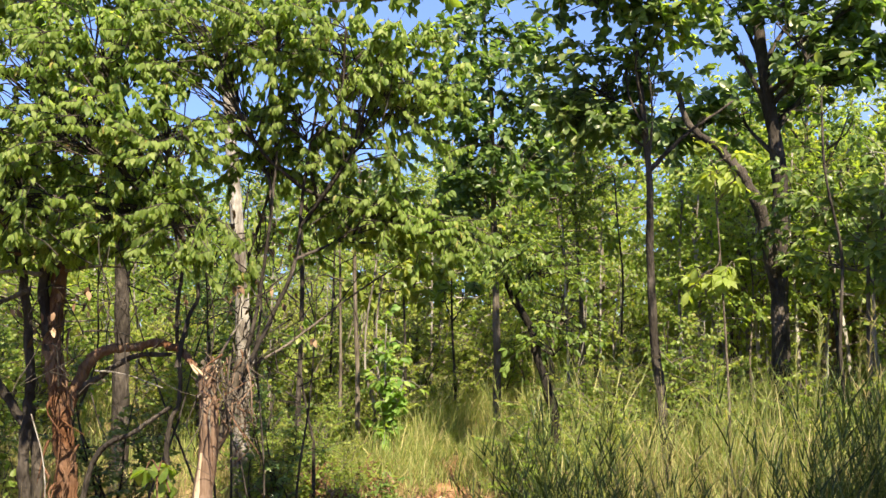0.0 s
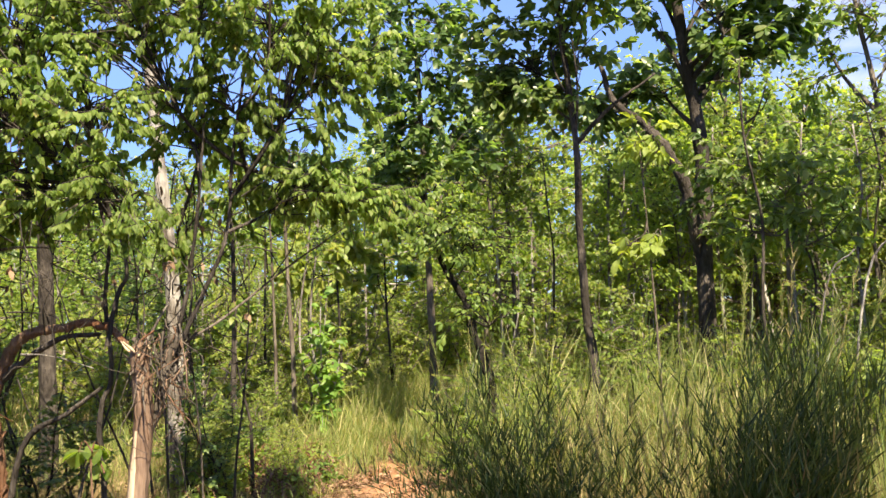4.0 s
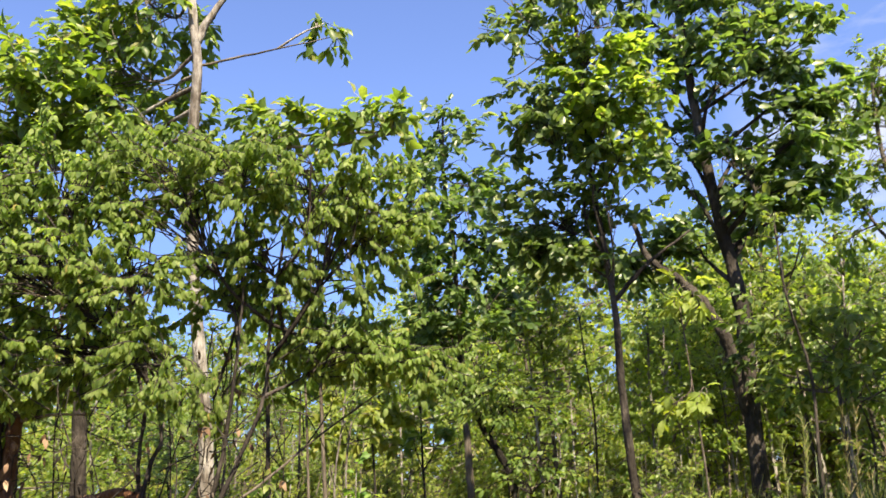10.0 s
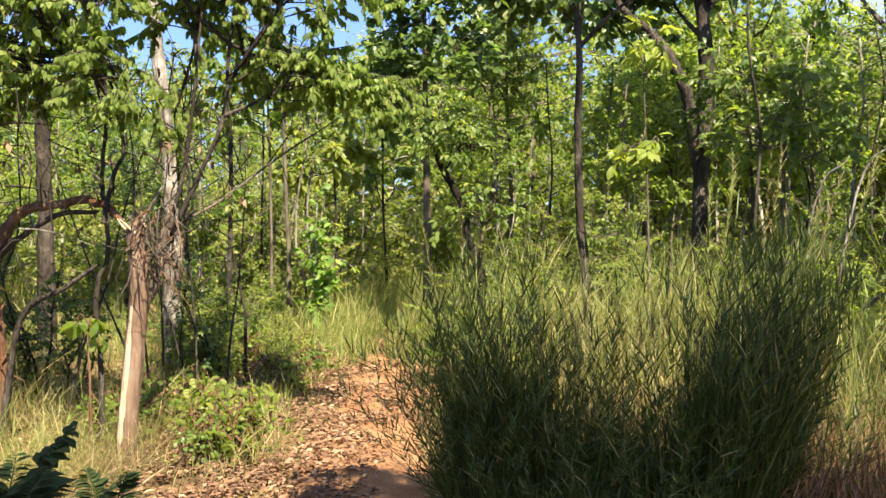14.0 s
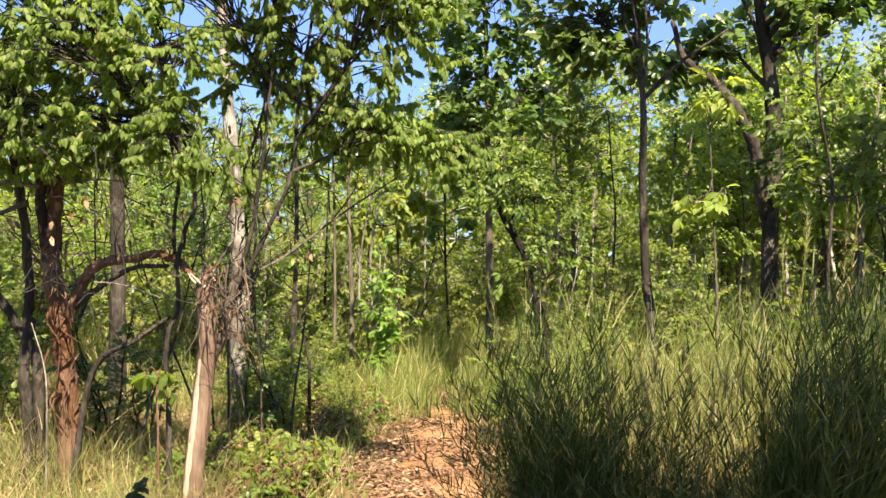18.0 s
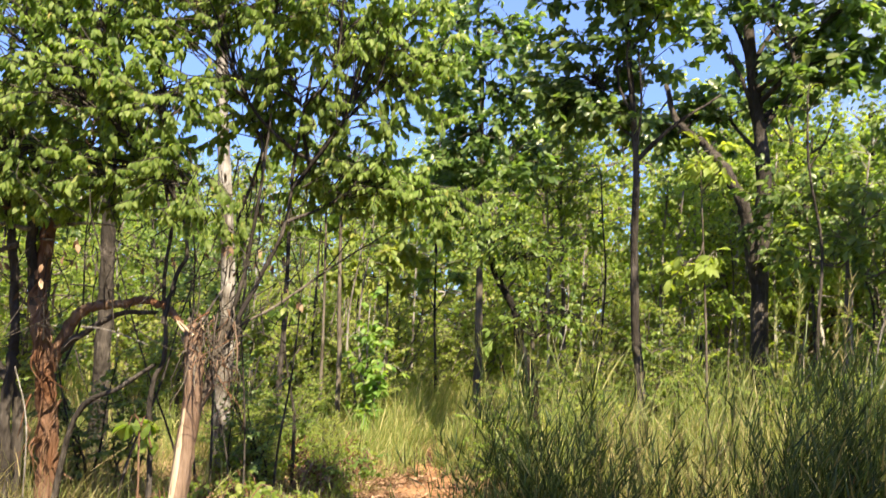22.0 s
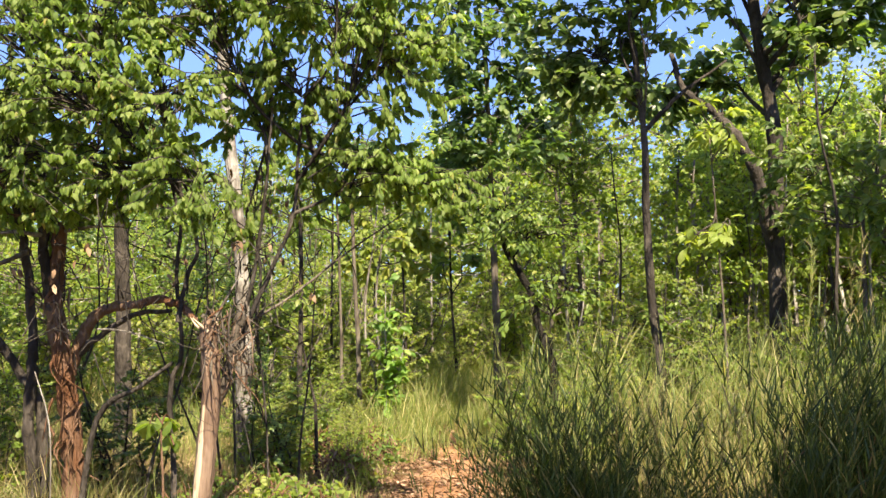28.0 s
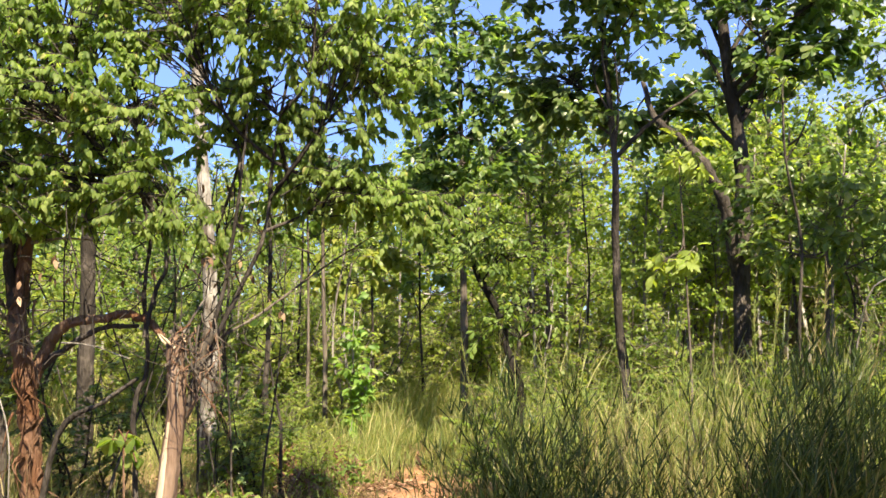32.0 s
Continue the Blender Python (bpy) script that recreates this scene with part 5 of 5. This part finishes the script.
def culms(shape, base, lean, height, n_leaf, width, leaf_len, stem=0.004, open_=0.3, reach=(0.1, 0.85)):
    """Grass stalks with leaves along them."""
    n = len(base)
    way = unit(np.concatenate([lean, np.ones((n, 1))], 1))
    bow = np.linalg.norm(lean, axis=1) * 0.45
    sag = np.stack([way[:, 0], way[:, 1], np.full(n, -0.5)], -1)
    blades(shape, base, way, height, np.full(n, stem), bow, 4)
    for _ in range(n_leaf):
        t = rng.uniform(*reach, n)
        r = base + way * (height * t)[:, None] + sag * (height * bow * t**2.2)[:, None]
        d = unit(way + sag * (bow * 2 * t)[:, None] + rng.normal(size=(n, 3)) * (open_, open_, 0.08))
        blades(shape, r, d, leaf_len * rng.uniform(0.5, 1.3, n), np.full(n, width), rng.uniform(0.0, 0.3, n), 3)


def stalk_mesh(material, n_leaf, width, leaf_len, reach):
    """One stalk 1.6 m tall that bows over a little, with short leaves that stand off it on alternate sides."""
    s = Shape()
    lean = np.array([[rng.uniform(0.0, 0.16), rng.normal() * 0.04]])
    culms(s, np.zeros((1, 3)), lean, np.array([1.6]), 0, width, leaf_len, stem=0.005)
    way = unit(np.append(lean[0], 1.0))
    bow = np.linalg.norm(lean) * 0.45
    t = np.sort(rng.uniform(*reach, n_leaf))
    at = way * (1.6 * t)[:, None] + np.array([way[0], way[1], -0.5]) * (1.6 * bow * t**2.2)[:, None]
    a = np.arange(n_leaf) * 2.6 + rng.normal(size=n_leaf) * 0.5
    off = rng.uniform(0.22, 0.62, n_leaf)
    d = np.stack([np.cos(a) * off + lean[0, 0], np.sin(a) * off + lean[0, 1], np.ones(n_leaf)], -1)
    blades(s, at, d, leaf_len * rng.uniform(0.5, 1.3, n_leaf), np.full(n_leaf, width), rng.uniform(0.0, 0.25, n_leaf), 3)
    return s.mesh("stalk", material)


STALKS = {m.name: [stalk_mesh(m, 24, 0.0085, 0.17, (0.12, 1.0)) for _ in range(14)] for m in (GRASS_DARK, GRASS_LIGHT)}
DEAD_STALKS = [stalk_mesh(GRASS_RUST, 5, 0.007, 0.22, (0.1, 0.9)) for _ in range(6)]


def plume_mesh(material):
    """A thin flowering stalk 1.6 m tall with a narrow hairy head."""
    s = Shape()
    culms(s, np.zeros((1, 3)), np.array([[0.1, 0.02]]), np.array([1.6]), 3, 0.006, 0.22, stem=0.0045, reach=(0.2, 0.6))
    way = unit(np.array([0.1, 0.02, 1.0]))
    t = rng.uniform(0.74, 1.0, 70)
    at = way * (1.6 * t)[:, None] + np.array([way[0], way[1], -0.5]) * (1.6 * 0.046 * t**2.2)[:, None]
    blades(s, at, way + rng.normal(size=(70, 3)) * 0.3, rng.uniform(0.03, 0.08, 70), np.full(70, 0.0035), rng.uniform(0, 0.3, 70), 2)
    return s.mesh("flower_stalk", material)


PLUMES = [plume_mesh(GRASS_STRAW if k % 2 else GRASS_LIGHT) for k in range(6)]


def tussock(label, az, d, radius, n, height, lean, material, push=(0, 0), plumes=0, core=12):
    """A clump of grass of single stalks that fan out from one foot."""
    root = thing("grass_tussock", P(az, d), label, "grass", "grass tussocks")
    for k in range(n + plumes):
        dead, tall = k % 9 == 3 and k < n, k >= n
        a, r = rng.uniform(0, 2 * math.pi), radius * math.sqrt(rng.uniform(0, 1))
        x, y = math.cos(a) * r, math.sin(a) * r
        lx, ly = x / radius * lean + rng.normal() * 0.07 + push[0], y / radius * lean + rng.normal() * 0.07 + push[1]
        many = PLUMES if tall else DEAD_STALKS if dead else STALKS[material.name]
        ob = new("flower_stalk" if tall else "dead_stalk" if dead else "stalk", many[int(rng.integers(len(many)))])
        ob.parent = root
        h = height / 1.6 * (rng.uniform(1.1, 1.35) if tall else rng.uniform(0.45, 1.14) * (0.7 if dead else 1))
        turn = Euler((0, 0, math.atan2(ly, lx))).to_quaternion() @ Euler((0, math.atan(math.hypot(lx, ly)), 0)).to_quaternion() @ Euler((0, 0, rng.normal() * 0.8)).to_quaternion()
        ob.matrix_basis = Matrix.LocRotScale((x, y, -0.01), turn, (0.85 + 0.15 * h, 0.85 + 0.15 * h, h))
    inner = Shape()
    m = n * core
    a, r = rng.uniform(0, 2 * math.pi, m), radius * 1.1 * np.sqrt(rng.uniform(0, 1, m))
    base = np.stack([root.location.x + np.cos(a) * r, root.location.y + np.sin(a) * r, np.zeros(m)], -1)
    way = np.stack([np.cos(a) * r / radius * lean * 1.3 + push[0], np.sin(a) * r / radius * lean * 1.3 + push[1], np.ones(m)], -1) + rng.normal(size=(m, 3)) * (0.09, 0.09, 0)
    blades(inner, base, way, height * rng.uniform(0.2, 0.72, m), np.full(m, 0.006), rng.uniform(0, 0.15, m), 3)
    part("undergrowth", inner, material, root, "dense matted inner blades", kind="stuff")
    return root


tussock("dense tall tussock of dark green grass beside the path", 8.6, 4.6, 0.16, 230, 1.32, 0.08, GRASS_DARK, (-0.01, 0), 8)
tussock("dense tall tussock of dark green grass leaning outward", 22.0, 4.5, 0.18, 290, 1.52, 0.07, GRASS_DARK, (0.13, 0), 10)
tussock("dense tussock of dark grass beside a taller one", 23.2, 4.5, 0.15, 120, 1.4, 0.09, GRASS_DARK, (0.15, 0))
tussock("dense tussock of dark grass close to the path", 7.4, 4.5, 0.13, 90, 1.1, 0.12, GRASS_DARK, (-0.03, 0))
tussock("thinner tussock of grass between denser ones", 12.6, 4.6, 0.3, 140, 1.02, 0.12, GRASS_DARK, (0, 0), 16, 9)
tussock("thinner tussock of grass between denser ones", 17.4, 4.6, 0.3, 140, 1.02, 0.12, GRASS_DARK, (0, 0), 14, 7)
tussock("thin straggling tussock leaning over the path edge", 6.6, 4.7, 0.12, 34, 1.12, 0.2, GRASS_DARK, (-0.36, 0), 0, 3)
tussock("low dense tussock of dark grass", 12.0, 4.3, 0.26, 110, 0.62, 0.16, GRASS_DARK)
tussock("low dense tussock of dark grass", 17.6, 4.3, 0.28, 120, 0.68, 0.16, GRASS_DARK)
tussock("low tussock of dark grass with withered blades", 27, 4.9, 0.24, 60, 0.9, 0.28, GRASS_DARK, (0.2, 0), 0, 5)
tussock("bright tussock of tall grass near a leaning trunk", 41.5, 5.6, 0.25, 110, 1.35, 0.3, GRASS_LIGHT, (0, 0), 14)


def field(name, label, n, az, d, height, material, n_leaf, width, leaf_len, keep=0.75, lean=0.14):
    """Loose grass over a stretch of ground, in patches."""
    A = rng.uniform(*az, n)
    D = np.sqrt(rng.uniform(d[0] ** 2, d[1] ** 2, n))
    x, y = D * np.sin(np.radians(A)), D * np.cos(np.radians(A))
    ok = np.abs(x - path_x(y)) > keep * np.clip(1 - (y - 10) / 14, 0.2, 1)
    patch = np.array([noise.noise((p * 0.6, q * 0.6, 2.0)) for p, q in zip(x, y)])
    ok &= patch + rng.uniform(-0.5, 0.6, n) > -0.15
    x, y = x[ok], y[ok]
    s = Shape()
    base = np.stack([x, y, hump(x, y) - 0.01], -1)
    m = len(x)
    culms(s, base, rng.normal(size=(m, 2)) * lean + (0.05, 0), height * rng.uniform(0.5, 1.1, m), n_leaf, width, leaf_len, stem=width * 0.5)
    ob = part(name, s, material)
    return tagged(ob, label, "grass", kind="stuff")


field("tall_grass", "tall thin yellow-green grass with pale stalks", 6800, (6, 64), (5.3, 13), 1.55, GRASS_LIGHT, 3, 0.008, 0.35)
field("tall_grass", "tall straw-coloured grass among green blades", 2600, (10, 52), (5.4, 10), 1.0, GRASS_STRAW, 3, 0.0065, 0.3)
field("tall_grass", "tall green grass under the trees", 1800, (28, 64), (6.5, 12), 0.95, GRASS_GREEN, 3, 0.009, 0.35)
field("dry_grass", "knee-high straw-coloured dry grass", 13000, (-54, -12.5), (3.8, 9.5), 0.38, GRASS_STRAW, 3, 0.0042, 0.22, 1.35, 0.4)
field("dry_grass", "tall tufts of straw grass among saplings", 3600, (-54, -22), (6.2, 10.5), 0.85, GRASS_STRAW, 3, 0.006, 0.3, 1.1, 0.2)
field("dry_grass", "green and straw grass among thin trees", 6500, (-54, -8), (4.8, 13), 0.5, GRASS_LIGHT, 3, 0.0065, 0.24, 1.75, 0.2)
field("green_grass", "green grass in patches among dry straw", 3400, (-54, -13), (3.8, 7.5), 0.36, GRASS_LIGHT, 3, 0.0045, 0.2, 1.7, 0.36)
field("green_grass", "soft green grass along the path edge", 1500, (-12, 9), (5.5, 11), 0.28, GRASS_LIGHT, 3, 0.007, 0.2, 0.62)
field("green_grass", "soft green grass further along the path", 10000, (-54, 14), (11, 26), 0.6, GRASS_LIGHT, 3, 0.014, 0.35, 0.6)
field("green_grass", "soft green grass under far trees", 9000, (-56, 70), (14, 40), 0.8, GRASS_LIGHT, 3, 0.025, 0.45, 0.6)
field("pale_grass", "short straw and green grass closing over the path", 5200, (-9, 8), (9.6, 16), 0.34, GRASS_LIGHT, 3, 0.008, 0.22, 0.05)
field("pale_grass", "short straw-coloured grass on both edges of the path", 1500, (-14, 8), (5, 11), 0.16, GRASS_STRAW, 3, 0.006, 0.14, 0.5)
field("sunlit_grass", "tall yellow-green grass in the clearing beyond the path", 3600, (-3, 11), (10.8, 20), 0.7, GRASS_LIGHT, 3, 0.011, 0.34, 0.3)
field("rusty_grass", "brown withered grass at the foot of a tussock", 900, (24.5, 35), (4.3, 5.8), 0.5, GRASS_RUST, 3, 0.007, 0.28)

field("dry_grass", "short dry grass either side of the path", 5200, (62, 298), (2.2, 12), 0.4, GRASS_STRAW, 2, 0.008, 0.25, 0.8)
field("dry_grass", "short sparse straw-coloured grass on bare soil", 2200, (-180, 180), (0.9, 4.2), 0.16, GRASS_STRAW, 3, 0.0045, 0.12, 0.75, 0.35)


# ---- woods in the distance ----
def far_woods(n):
    """The edge of the forest far behind, a belt of leaf clumps with an uneven top."""
    s = Shape()
    az = rng.uniform(-62, 78, n)
    d = rng.uniform(62, 95, n)
    top = np.array([max(2.5, skyline(a) * 0.75 + 2.2 * noise.noise((a * 0.35, 1.0, 4.0))) for a in az])
    top = np.where((az > 11.2) & (az < 15.2), np.minimum(top, 5.2), top)
    el = top * rng.uniform(0, 1, n) ** 1.15 - 0.6
    at = np.stack([d * np.sin(np.radians(az)), d * np.cos(np.radians(az)), EYE + d * np.tan(np.radians(el)) - rng.uniform(0, 1.2, n)], -1)
    at[:, 2] = np.maximum(at[:, 2], hump(at[:, 0], at[:, 1]) + 0.1)
    leaves(s, at, rng.normal(size=(n, 3)) * (1, 1, 0.6) - (0, 0, 0.4), (0, -0.4, 1) + 0.6 * rng.normal(size=(n, 3)), rng.uniform(0.5, 1.1, n), rng.uniform(0.35, 0.7, n), COARSE)
    return tagged(part("far_woods", s, MID_LEAF), "far edge of the forest in mixed greens", "forest", kind="stuff")


far_woods(26000)

# ---- leaf litter ----
def litter(name, label, n, y0, y1, spread, mat=DRY_LEAF, shift=0.0, gate=0.0):
    s = Shape()
    y = rng.uniform(y0, y1, n)
    x = path_x(y) + shift + rng.normal(size=n) * spread
    heap = np.array([noise.noise((p * 2.2, q * 2.2, 5.0)) for p, q in zip(x, y)])
    lies = heap + rng.uniform(-0.3, 0.3, n) > gate
    x, y, n = x[lies], y[lies], int(lies.sum())
    at = np.stack([x, y, hump(x, y) + rng.uniform(0.03, 0.055, n)], -1)
    leaves(s, at, rng.normal(size=(n, 3)) * (1, 1, 0.12), (0, 0, 1) + 0.4 * rng.normal(size=(n, 3)), rng.uniform(0.02, 0.075, n), rng.uniform(0.012, 0.038, n))
    return tagged(part(name, s, mat), label, "leaves", kind="stuff")


litter("leaf_litter", "curled dry brown leaves scattered over the path", 9000, 1.5, 12, 0.48, gate=0.0)
litter("leaf_litter", "drift of dry brown leaves beside the path", 17000, 3.6, 9.5, 0.45, shift=-1.0, gate=-0.2)
litter("leaf_litter", "thin brown leaf fall under the grass and trunks", 7000, 4.5, 10, 0.9, shift=-1.9)


def twig_litter(n):
    """Dead brown stems lying and standing in a tangle at the edge of the path."""
    q = Shape()
    y = rng.uniform(5.2, 9, n)
    x = path_x(y) - rng.uniform(0.6, 1.7, n)
    for p, v in zip(x, y):
        a = np.array([p, v, float(hump(p, v))])
        w = unit(rng.normal(size=3) * (1, 1, 0.3) + (0, 0, 0.45)) * rng.uniform(0.12, 0.45)
        tube(q, [a, a + w * 0.5 + rng.normal(size=3) * 0.03, a + w + (0, 0, -0.03)], 0.004, 0.0015, 3, 0.0)
    return tagged(part("dead_twigs", q, BARK_BROWN), "tangle of dead brown twigs at the path edge", "twigs", kind="stuff")


twig_litter(420)
litter("leaf_litter", "dry brown leaves on bare dirt among tussocks", 2600, 3.8, 5.8, 0.5, shift=2.7)
